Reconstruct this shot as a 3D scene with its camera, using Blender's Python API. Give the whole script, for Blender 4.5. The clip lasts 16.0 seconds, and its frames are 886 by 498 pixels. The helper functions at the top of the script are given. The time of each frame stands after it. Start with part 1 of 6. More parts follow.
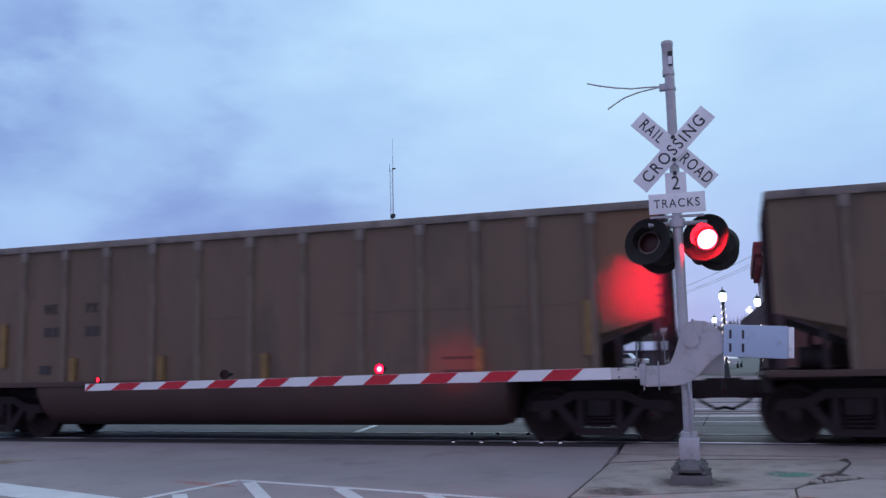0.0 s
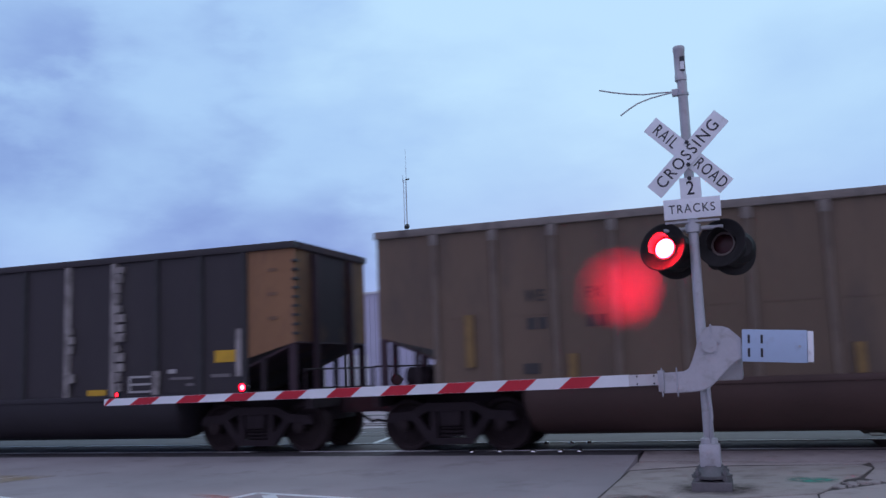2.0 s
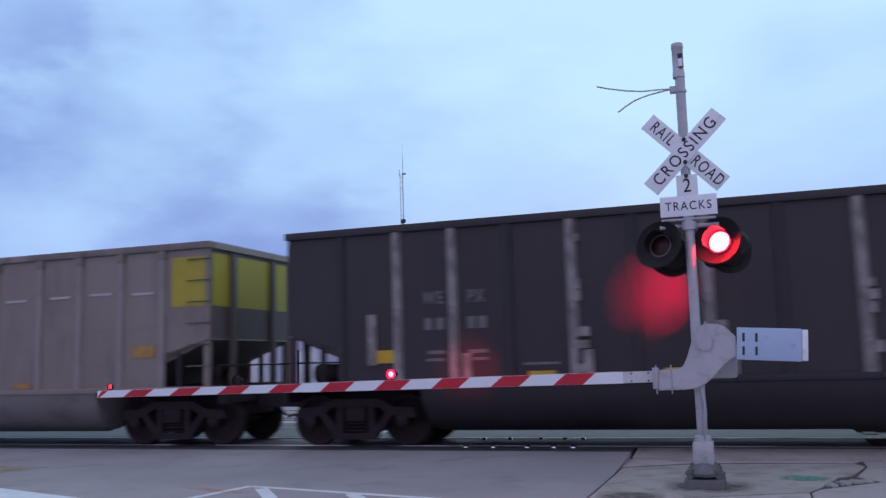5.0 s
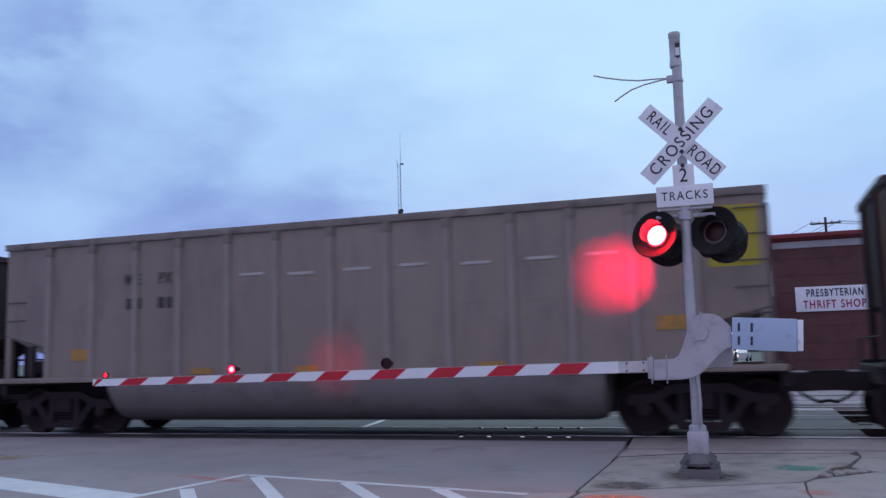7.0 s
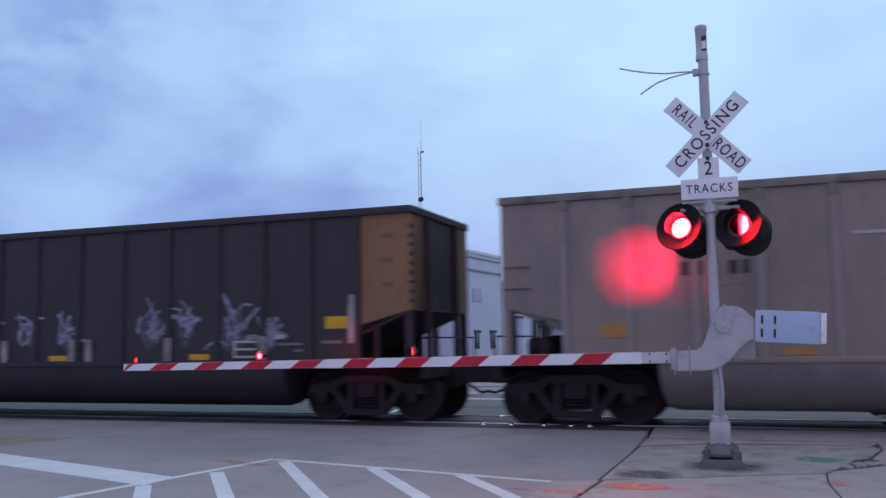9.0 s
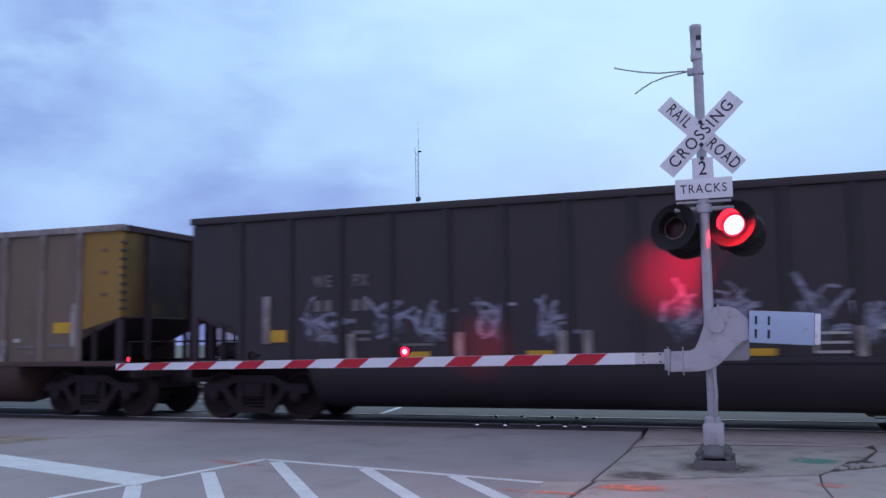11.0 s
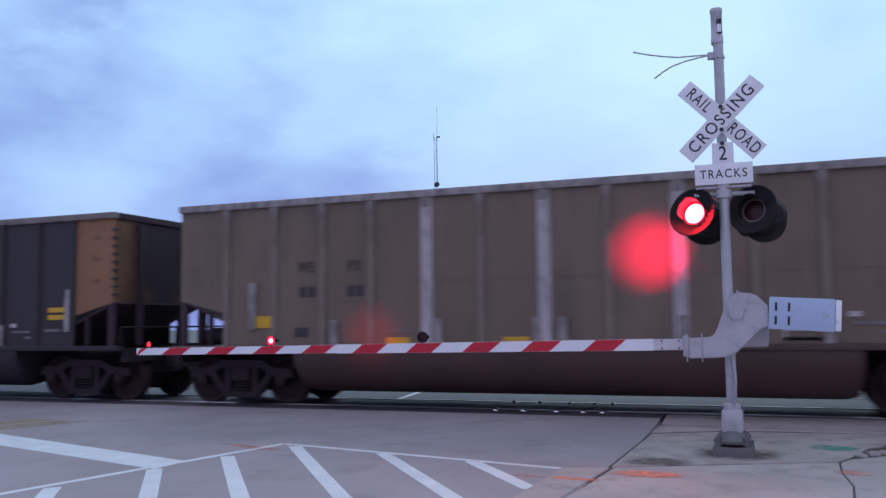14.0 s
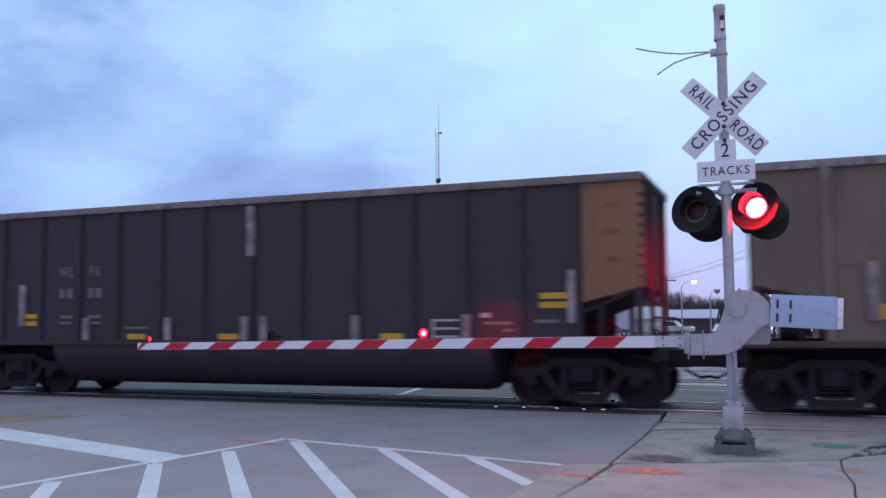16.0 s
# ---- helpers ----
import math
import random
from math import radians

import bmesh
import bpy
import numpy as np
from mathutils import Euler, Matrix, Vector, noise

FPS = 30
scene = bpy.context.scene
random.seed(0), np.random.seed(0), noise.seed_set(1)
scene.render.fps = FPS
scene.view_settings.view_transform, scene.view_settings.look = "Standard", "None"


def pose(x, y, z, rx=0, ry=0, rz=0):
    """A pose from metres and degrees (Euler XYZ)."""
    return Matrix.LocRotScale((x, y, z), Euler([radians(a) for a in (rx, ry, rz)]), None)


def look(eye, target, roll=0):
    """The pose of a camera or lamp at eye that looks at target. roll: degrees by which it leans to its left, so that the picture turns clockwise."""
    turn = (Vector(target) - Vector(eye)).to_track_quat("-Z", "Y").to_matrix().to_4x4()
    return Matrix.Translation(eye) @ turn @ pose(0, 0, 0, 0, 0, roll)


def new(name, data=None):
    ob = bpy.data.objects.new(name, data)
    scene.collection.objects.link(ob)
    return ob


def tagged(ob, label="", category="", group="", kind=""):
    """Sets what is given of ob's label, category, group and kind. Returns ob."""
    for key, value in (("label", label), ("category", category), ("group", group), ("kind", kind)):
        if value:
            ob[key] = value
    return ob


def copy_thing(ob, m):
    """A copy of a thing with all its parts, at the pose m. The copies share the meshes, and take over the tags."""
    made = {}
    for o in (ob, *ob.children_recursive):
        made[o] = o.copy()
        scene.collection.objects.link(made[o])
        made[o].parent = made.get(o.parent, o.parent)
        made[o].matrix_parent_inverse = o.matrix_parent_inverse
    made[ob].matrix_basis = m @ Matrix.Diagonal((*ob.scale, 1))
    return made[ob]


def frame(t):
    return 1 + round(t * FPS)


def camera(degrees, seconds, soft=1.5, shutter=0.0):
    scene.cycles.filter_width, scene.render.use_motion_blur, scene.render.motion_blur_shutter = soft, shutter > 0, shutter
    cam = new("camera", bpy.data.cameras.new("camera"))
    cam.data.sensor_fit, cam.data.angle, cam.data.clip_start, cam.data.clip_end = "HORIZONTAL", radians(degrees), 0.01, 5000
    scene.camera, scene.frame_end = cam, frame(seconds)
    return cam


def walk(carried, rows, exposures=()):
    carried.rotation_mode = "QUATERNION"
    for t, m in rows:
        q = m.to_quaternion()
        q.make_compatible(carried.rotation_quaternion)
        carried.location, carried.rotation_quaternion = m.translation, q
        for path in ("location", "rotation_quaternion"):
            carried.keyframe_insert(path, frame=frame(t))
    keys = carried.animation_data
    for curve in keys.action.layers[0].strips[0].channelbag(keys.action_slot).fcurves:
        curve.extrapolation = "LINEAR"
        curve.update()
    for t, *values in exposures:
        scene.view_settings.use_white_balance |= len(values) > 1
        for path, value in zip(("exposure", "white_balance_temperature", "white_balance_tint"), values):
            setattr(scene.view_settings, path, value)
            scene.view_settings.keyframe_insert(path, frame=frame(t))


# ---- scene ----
cam = camera(53.0, 16.0, soft=1.45, shutter=0.7)
walk(cam, [
    (0.0, pose(-0.020, 0.045, 1.545, 96.995, 1.288, 18.510)),
    (0.5, pose(-0.021, 0.043, 1.542, 97.105, 1.562, 18.560)),
    (1.0, pose(-0.022, 0.041, 1.544, 97.386, 1.974, 19.111)),
    (1.5, pose(-0.020, 0.035, 1.540, 97.823, 2.544, 19.382)),
    (2.0, pose(-0.026, 0.042, 1.542, 97.659, 2.174, 19.563)),
    (2.5, pose(-0.025, 0.053, 1.540, 97.185, 2.121, 19.737)),
    (3.0, pose(-0.025, 0.051, 1.542, 96.982, 2.153, 20.002)),
    (3.5, pose(-0.029, 0.060, 1.544, 96.652, 1.724, 19.510)),
    (4.0, pose(-0.018, 0.067, 1.544, 96.991, 1.596, 18.591)),
    (4.5, pose(-0.011, 0.062, 1.544, 97.153, 1.701, 18.322)),
    (5.0, pose(-0.029, 0.063, 1.543, 97.331, 1.617, 19.233)),
    (7.5, pose(0.002, 0.097, 1.529, 96.630, 1.414, 19.076)),
    (8.0, pose(0.024, 0.084, 1.532, 97.003, 0.973, 20.584)),
    (8.5, pose(-0.007, 0.017, 1.538, 96.929, 0.949, 19.846)),
    (9.0, pose(-0.042, -0.081, 1.547, 95.948, 0.885, 20.235)),
    (9.5, pose(-0.028, -0.065, 1.553, 96.000, 0.562, 19.765)),
    (12.0, pose(-0.005, 0.000, 1.549, 95.543, 0.772, 20.390)),
    (12.5, pose(-0.009, 0.003, 1.550, 94.747, 0.179, 20.597)),
    (13.0, pose(-0.002, 0.008, 1.550, 95.011, 0.229, 21.138)),
    (13.5, pose(0.001, 0.003, 1.547, 95.272, 0.394, 21.229)),
    (14.0, pose(0.002, -0.002, 1.555, 95.009, 0.635, 21.270)),
    (14.5, pose(0.000, -0.000, 1.550, 94.900, 0.600, 21.000)),
    (15.0, pose(0.002, 0.001, 1.553, 94.688, 0.425, 21.084)),
    (15.5, pose(0.003, -0.004, 1.555, 94.537, 0.025, 21.366)),
    (16.0, pose(-0.003, 0.009, 1.554, 94.760, 0.381, 21.333)),
], exposures=[(0.0, 0.04), (3.0, 0.07), (4.5, 0.15), (5.0, 0.16), (7.5, 0.07), (9.5, 0.08), (12.0, 0.27), (16.0, 0.25)])

# ---- world and light ----
world = bpy.data.worlds.new("dusk_sky")
scene.world = world
world.use_nodes = True


def link_nodes(tree, a, ai, b, bi):
    tree.links.new(a.outputs[ai], b.inputs[bi])


def build_sky():
    t = world.node_tree
    n = t.nodes
    n.clear()
    out = n.new("ShaderNodeOutputWorld")
    bg = n.new("ShaderNodeBackground")
    sky = n.new("ShaderNodeTexSky")
    sky.sky_type, sky.sun_disc = "NISHITA", False
    sky.sun_elevation, sky.sun_rotation = radians(4), radians(-8)
    tc = n.new("ShaderNodeTexCoord")
    mp = n.new("ShaderNodeMapping")
    mp.inputs["Scale"].default_value = (1.0, 1.0, 2.3)
    mp.inputs["Location"].default_value = (0.35, 0.1, 0.18)
    big = n.new("ShaderNodeTexNoise")
    big.inputs["Scale"].default_value, big.inputs["Detail"].default_value = 2.1, 5.0
    big.inputs["Roughness"].default_value, big.inputs["Distortion"].default_value = 0.45, 0.25
    fine = n.new("ShaderNodeTexNoise")
    fine.inputs["Scale"].default_value, fine.inputs["Detail"].default_value = 7.0, 5.0
    sep = n.new("ShaderNodeSeparateXYZ")
    link_nodes(t, tc, "Generated", mp, "Vector")
    link_nodes(t, mp, "Vector", big, "Vector")
    link_nodes(t, mp, "Vector", fine, "Vector")
    link_nodes(t, tc, "Generated", sep, "Vector")

    def calc(op, a, b, c=None):
        m = n.new("ShaderNodeMath")
        m.operation = op
        for k, v in enumerate((a, b) if c is None else (a, b, c)):
            if isinstance(v, (int, float)):
                m.inputs[k].default_value = v
            else:
                t.links.new(v, m.inputs[k])
        return m.outputs[0]

    # thinner cloud to the east of the street and higher up
    v = calc("MULTIPLY_ADD", big.outputs["Fac"], 1.85, -0.76)
    v = calc("MULTIPLY_ADD", fine.outputs["Fac"], 0.40, v)
    v = calc("MULTIPLY_ADD", sep.outputs["X"], 0.72, v)
    v = calc("MULTIPLY_ADD", sep.outputs["Z"], 1.75, v)
    # cloud banks with torn edges: darker and brighter masses where the sky has them
    torn = n.new("ShaderNodeTexNoise")
    torn.inputs["Scale"].default_value, torn.inputs["Detail"].default_value, torn.inputs["Roughness"].default_value = 3.2, 7.0, 0.55
    link_nodes(t, mp, "Vector", torn, "Vector")
    off, warped = n.new("ShaderNodeVectorMath"), n.new("ShaderNodeVectorMath")
    off.operation, off.inputs[1].default_value, off.inputs[2].default_value = "MULTIPLY_ADD", (0.42, 0.42, 0.30), (-0.21, -0.21, -0.15)
    link_nodes(t, torn, "Color", off, 0)
    warped.operation = "ADD"
    link_nodes(t, tc, "Generated", warped, 0)
    link_nodes(t, off, "Vector", warped, 1)
    unit = n.new("ShaderNodeVectorMath")
    unit.operation = "NORMALIZE"
    link_nodes(t, warped, "Vector", unit, 0)
    for way, reach, gain in (((-0.65, 0.68, 0.36), 0.930, -0.16), ((-0.60, 0.75, 0.270), 0.990, 0.42), ((-0.51, 0.83, 0.215), 0.970, -0.40), ((-0.70, 0.70, 0.20), 0.960, -0.16), ((-0.30, 0.93, 0.185), 0.980, -0.24),
                             ((-0.28, 0.907, 0.314), 0.965, 0.10), ((-0.70, 0.70, 0.12), 0.992, 0.20), ((0.12, 0.97, 0.16), 0.970, -0.30)):
        near = n.new("ShaderNodeVectorMath")
        near.operation = "DOT_PRODUCT"
        near.inputs[1].default_value = Vector(way).normalized()
        link_nodes(t, unit, "Vector", near, 0)
        soft = n.new("ShaderNodeMapRange")
        soft.interpolation_type = "SMOOTHSTEP"
        soft.inputs["From Min"].default_value, soft.inputs["From Max"].default_value = reach, 1.0
        soft.inputs["To Max"].default_value = gain
        link_nodes(t, near, "Value", soft, "Value")
        v = calc("ADD", v, soft.outputs["Result"])
    v = calc("MULTIPLY_ADD", torn.outputs["Fac"], 0.80, calc("SUBTRACT", v, 0.24))
    v = calc("MULTIPLY_ADD", v, 0.74, 0.14)
    ramp = n.new("ShaderNodeValToRGB")
    r = ramp.color_ramp
    r.elements[0].position, r.elements[0].color = 0.0, (0.175, 0.265, 0.60, 1)
    r.elements[1].position, r.elements[1].color = 0.95, (0.505, 0.750, 1.0, 1)
    for at, c in ((0.24, (0.265, 0.405, 0.755, 1)), (0.50, (0.39, 0.60, 0.92, 1))):
        r.elements.new(at).color = c
    t.links.new(v, ramp.inputs["Fac"])
    mix = n.new("ShaderNodeMixRGB")
    mix.inputs["Fac"].default_value = 0.97
    dim = n.new("ShaderNodeMixRGB")
    dim.blend_type = "MULTIPLY"
    dim.inputs["Fac"].default_value = 1.0
    dim.inputs["Color2"].default_value = (0.1, 0.1, 0.1, 1)
    link_nodes(t, sky, "Color", dim, "Color1")
    link_nodes(t, dim, "Color", mix, "Color1")
    link_nodes(t, ramp, "Color", mix, "Color2")
    # pale rose afterglow low in the north, where the sun has gone
    aim = n.new("ShaderNodeVectorMath")
    aim.operation = "DOT_PRODUCT"
    aim.inputs[1].default_value = Vector((-0.148, 0.987, 0.045)).normalized()
    link_nodes(t, tc, "Generated", aim, 0)
    low = n.new("ShaderNodeMapRange")
    low.interpolation_type = "SMOOTHSTEP"
    low.inputs["From Min"].default_value, low.inputs["From Max"].default_value = 0.9930, 1.0
    low.inputs["To Max"].default_value = 0.14
    link_nodes(t, aim, "Value", low, "Value")
    rose = n.new("ShaderNodeMixRGB")
    rose.inputs["Color2"].default_value = (0.80, 0.66, 0.74, 1)
    t.links.new(calc("MULTIPLY", low.outputs["Result"], fine.outputs["Fac"]), rose.inputs["Fac"])
    link_nodes(t, mix, "Color", rose, "Color1")
    mix = rose
    # mauve haze down towards the horizon
    haze = n.new("ShaderNodeMapRange")
    haze.interpolation_type = "SMOOTHSTEP"
    haze.inputs["From Min"].default_value, haze.inputs["From Max"].default_value = 0.24, 0.0
    link_nodes(t, sep, "Z", haze, "Value")
    mauve = n.new("ShaderNodeMixRGB")
    mauve.blend_type = "MULTIPLY"
    mauve.inputs["Color2"].default_value = (0.86, 0.77, 0.93, 1)
    link_nodes(t, haze, "Result", mauve, "Fac")
    link_nodes(t, mix, "Color", mauve, "Color1")
    mix = mauve
    # out of view: southern sky dimmed and tinted lilac to colour the light
    back = n.new("ShaderNodeMapRange")
    back.interpolation_type = "SMOOTHSTEP"
    back.inputs["From Min"].default_value, back.inputs["From Max"].default_value = 0.35, -0.55
    link_nodes(t, sep, "Y", back, "Value")
    lilac = n.new("ShaderNodeMixRGB")
    lilac.blend_type = "MULTIPLY"
    lilac.inputs["Color2"].default_value = (1.0, 0.70, 0.78, 1)
    link_nodes(t, back, "Result", lilac, "Fac")
    link_nodes(t, mix, "Color", lilac, "Color1")
    link_nodes(t, lilac, "Color", bg, "Color")
    bg.inputs["Strength"].default_value = 1.0
    link_nodes(t, bg, "Background", out, "Surface")


build_sky()
sun = new("sun", bpy.data.lights.new("sun", "SUN"))
sun.data.energy, sun.data.angle, sun.data.color = 0.25, radians(40), (1.0, 0.9, 0.85)
sun.matrix_world = look((0, 0, 50), (8, -40, 22))

# ---- materials ----


def material(name, color, rough=0.6, metal=0.0, var=0.25, scale=1.2, fine=25.0, bump=0.15, streak=1.0, dirt=None, dirt_amount=0.0, island=0.0, coat=0.0, spec=0.5):
    """A painted, cast or mineral surface: two scales of tone, fine relief, optional dirt patches."""
    m = bpy.data.materials.new(name)
    m.use_nodes = True
    t = m.node_tree
    n = t.nodes
    b = n["Principled BSDF"]
    b.inputs["Roughness"].default_value, b.inputs["Metallic"].default_value = rough, metal
    tc = n.new("ShaderNodeTexCoord")
    mp = n.new("ShaderNodeMapping")
    mp.inputs["Scale"].default_value = (1, 1, streak)
    link_nodes(t, tc, "Object", mp, "Vector")
    a = n.new("ShaderNodeTexNoise")
    a.inputs["Scale"].default_value, a.inputs["Detail"].default_value = scale, 5.0
    f = n.new("ShaderNodeTexNoise")
    f.inputs["Scale"].default_value, f.inputs["Detail"].default_value = fine, 4.0
    link_nodes(t, mp, "Vector", a, "Vector")
    link_nodes(t, mp, "Vector", f, "Vector")
    add = n.new("ShaderNodeMath")
    add.operation = "MULTIPLY_ADD"
    add.inputs[1].default_value = 0.35
    link_nodes(t, f, "Fac", add, 0)
    link_nodes(t, a, "Fac", add, 2)
    ramp = n.new("ShaderNodeValToRGB")
    r = ramp.color_ramp
    r.elements[0].position, r.elements[1].position = 0.42, 0.95
    r.elements[0].color = tuple(c * (1 - var) for c in color) + (1,)
    r.elements[1].color = tuple(min(1, c * (1 + var)) for c in color) + (1,)
    link_nodes(t, add, "Value", ramp, "Fac")
    src = ramp
    if dirt:
        dn = n.new("ShaderNodeTexNoise")
        dn.inputs["Scale"].default_value, dn.inputs["Detail"].default_value, dn.inputs["Roughness"].default_value = scale * 2.3, 8.0, 0.65
        link_nodes(t, mp, "Vector", dn, "Vector")
        dr = n.new("ShaderNodeValToRGB")
        dr.color_ramp.elements[0].position, dr.color_ramp.elements[1].position = 0.62 - 0.3 * dirt_amount, 0.80 - 0.2 * dirt_amount
        link_nodes(t, dn, "Fac", dr, "Fac")
        mx = n.new("ShaderNodeMixRGB")
        mx.inputs["Color2"].default_value = (*dirt, 1)
        link_nodes(t, dr, "Color", mx, "Fac")
        link_nodes(t, src, "Color", mx, "Color1")
        src = mx
    if island:
        oi = n.new("ShaderNodeObjectInfo")
        mr = n.new("ShaderNodeMapRange")
        mr.inputs["To Min"].default_value, mr.inputs["To Max"].default_value = 1 - island, 1 + island
        link_nodes(t, oi, "Random", mr, "Value")
        mu = n.new("ShaderNodeMixRGB")
        mu.blend_type = "MULTIPLY"
        mu.inputs["Fac"].default_value = 1
        link_nodes(t, src, "Color", mu, "Color1")
        link_nodes(t, mr, "Result", mu, "Color2")
        src = mu
    link_nodes(t, src, "Color", b, "Base Color")
    if bump:
        bp = n.new("ShaderNodeBump")
        bp.inputs["Strength"].default_value, bp.inputs["Distance"].default_value = bump, 0.02
        link_nodes(t, add, "Value", bp, "Height")
        link_nodes(t, bp, "Normal", b, "Normal")
    b.inputs["Coat Weight"].default_value = coat
    b.inputs["Specular IOR Level"].default_value = spec
    return m


def glow(name, color, strength, base=(0.02, 0.0, 0.0)):
    m = bpy.data.materials.new(name)
    m.use_nodes = True
    b = m.node_tree.nodes["Principled BSDF"]
    b.inputs["Base Color"].default_value = (*base, 1)
    b.inputs["Emission Color"].default_value = (*color, 1)
    b.inputs["Emission Strength"].default_value = strength
    return m


def lens_glow(name, core, rim, strength, radius, edge=0.74, outer=0.95):
    """A lit roundel: hot in the middle, deep red to the rim."""
    m = glow(name, core, strength)
    t = m.node_tree
    n = t.nodes
    tc, ln, ramp = n.new("ShaderNodeTexCoord"), n.new("ShaderNodeVectorMath"), n.new("ShaderNodeValToRGB")
    ln.operation = "LENGTH"
    mp = n.new("ShaderNodeMapping")
    mp.inputs["Scale"].default_value = (1 / radius, 0, 1 / radius)
    link_nodes(t, tc, "Object", mp, "Vector")
    link_nodes(t, mp, "Vector", ln, 0)
    link_nodes(t, ln, "Value", ramp, "Fac")
    ramp.color_ramp.elements[0].position, ramp.color_ramp.elements[0].color = edge, (*core, 1)
    ramp.color_ramp.elements[1].position, ramp.color_ramp.elements[1].color = outer, (*rim, 1)
    link_nodes(t, ramp, "Color", n["Principled BSDF"], "Emission Color")
    return m


def spray(name, color, cover, scale):
    """Sprayed or worn-away road paint: patchy, thinning out towards the edge of the mark."""
    m = material(name, color, 0.8, var=0.15, scale=5, fine=60, bump=0.1)
    t = m.node_tree
    n = t.nodes
    tc, sep, nz = n.new("ShaderNodeTexCoord"), n.new("ShaderNodeSeparateXYZ"), n.new("ShaderNodeTexNoise")
    nz.inputs["Scale"].default_value, nz.inputs["Detail"].default_value, nz.inputs["Roughness"].default_value = scale, 6.0, 0.7
    link_nodes(t, tc, "Generated", sep, "Vector")
    link_nodes(t, tc, "Object", nz, "Vector")

    def calc(op, a, b):
        k = n.new("ShaderNodeMath")
        k.operation, k.use_clamp = op, op == "MINIMUM"
        for i, v in enumerate((a, b)):
            if isinstance(v, (int, float)):
                k.inputs[i].default_value = v
            else:
                t.links.new(v, k.inputs[i])
        return k.outputs[0]

    def edge(o):
        return calc("SUBTRACT", 1.0, calc("ABSOLUTE", calc("SUBTRACT", calc("MULTIPLY", o, 2.0), 1.0), 0.0))
    e = calc("MINIMUM", calc("MULTIPLY", calc("MULTIPLY", edge(sep.outputs["X"]), edge(sep.outputs["Y"])), 2.6), 1.0)
    k = calc("MULTIPLY", calc("SUBTRACT", nz.outputs["Fac"], 0.28), 3.2 * cover)
    t.links.new(calc("MINIMUM", calc("MULTIPLY", e, k), 1.0), n["Principled BSDF"].inputs["Alpha"])
    return m


M = {}
M["asphalt"] = material("asphalt", (0.325, 0.282, 0.292), 0.8, var=0.16, scale=0.5, fine=60, bump=0.25, dirt=(0.235, 0.20, 0.205), dirt_amount=0.28)
M["far_asphalt"] = material("far_asphalt", (0.32, 0.262, 0.290), 0.9, var=0.25, scale=0.8, fine=20, bump=0.3, dirt=(0.17, 0.145, 0.15), dirt_amount=0.45, spec=0.15)
M["dark_asphalt"] = material("dark_asphalt", (0.068, 0.061, 0.066), 0.72, var=0.35, scale=1.5, fine=50, bump=0.3)
M["concrete"] = material("concrete", (0.405, 0.343, 0.328), 0.85, var=0.14, scale=0.9, fine=45, bump=0.2, dirt=(0.26, 0.22, 0.20), dirt_amount=0.35, island=0.06)
M["concrete_old"] = material("concrete_old", (0.395, 0.338, 0.312), 0.88, var=0.18, scale=1.1, fine=45, bump=0.3, dirt=(0.23, 0.193, 0.175), dirt_amount=0.42)
M["wet_concrete"] = material("wet_concrete", (0.27, 0.225, 0.25), 0.6, var=0.2, scale=0.8, fine=30, bump=0.1, island=0.1)
M["joint"] = material("joint", (0.085, 0.07, 0.064), 0.95, var=0.3, scale=4, fine=60)
M["paint_white"] = material("paint_white", (0.66, 0.67, 0.69), 0.7, var=0.12, scale=2.5, fine=60, bump=0.1, dirt=(0.36, 0.36, 0.38), dirt_amount=0.15)
M["paint_yellow_worn"] = spray("paint_yellow_worn", (0.50, 0.33, 0.12), 0.42, 3.0)
M["paint_orange"] = spray("paint_orange", (1.0, 0.27, 0.16), 0.85, 7.0)
M["paint_orange_faint"] = spray("paint_orange_faint", (0.85, 0.24, 0.15), 0.42, 7.0)
# serves the slab-edge silt and the dark patch round the foundation
M["silt"] = spray("silt", (0.12, 0.10, 0.09), 0.75, 6.0)
M["paint_teal"] = spray("paint_teal", (0.06, 0.34, 0.25), 0.75, 6.0)
M["ballast"] = material("ballast", (0.12, 0.115, 0.115), 0.9, var=0.6, scale=14, fine=60, bump=1.0)
M["soil"] = material("soil", (0.13, 0.13, 0.12), 0.9, var=0.3, scale=0.3, fine=8, bump=0.5)
M["rail"] = material("rail", (0.09, 0.07, 0.06), 0.6, 0.4, var=0.3, scale=3, fine=40)
M["rail_top"] = material("rail_top", (0.42, 0.41, 0.43), 0.28, 1.0, var=0.1, scale=3, fine=40, bump=0.03)
M["bolt"] = material("bolt", (0.95, 0.93, 0.90), 0.22, 1.0, var=0.05, bump=0)
M["wood"] = material("wood", (0.12, 0.10, 0.09), 0.85, var=0.3, scale=4, fine=40, bump=0.4)
M["silver"] = material("silver", (0.47, 0.46, 0.495), 0.5, 0.25, var=0.12, scale=2.5, fine=30, bump=0.08, dirt=(0.33, 0.31, 0.31), dirt_amount=0.3)
M["sign_white"] = material("sign_white", (0.84, 0.85, 0.90), 0.45, var=0.05, scale=4, fine=30, bump=0.02, dirt=(0.55, 0.53, 0.55), dirt_amount=0.1)
M["sign_black"] = material("sign_black", (0.03, 0.03, 0.04), 0.5, var=0.15, scale=4, bump=0)
M["lamp_black"] = material("lamp_black", (0.020, 0.017, 0.018), 0.6, var=0.25, scale=6, fine=40, bump=0.05, spec=0.22)
M["lens_dark"] = material("lens_dark", (0.030, 0.006, 0.008), 0.4, var=0.3, scale=20, fine=80, bump=0.15, spec=0.3)
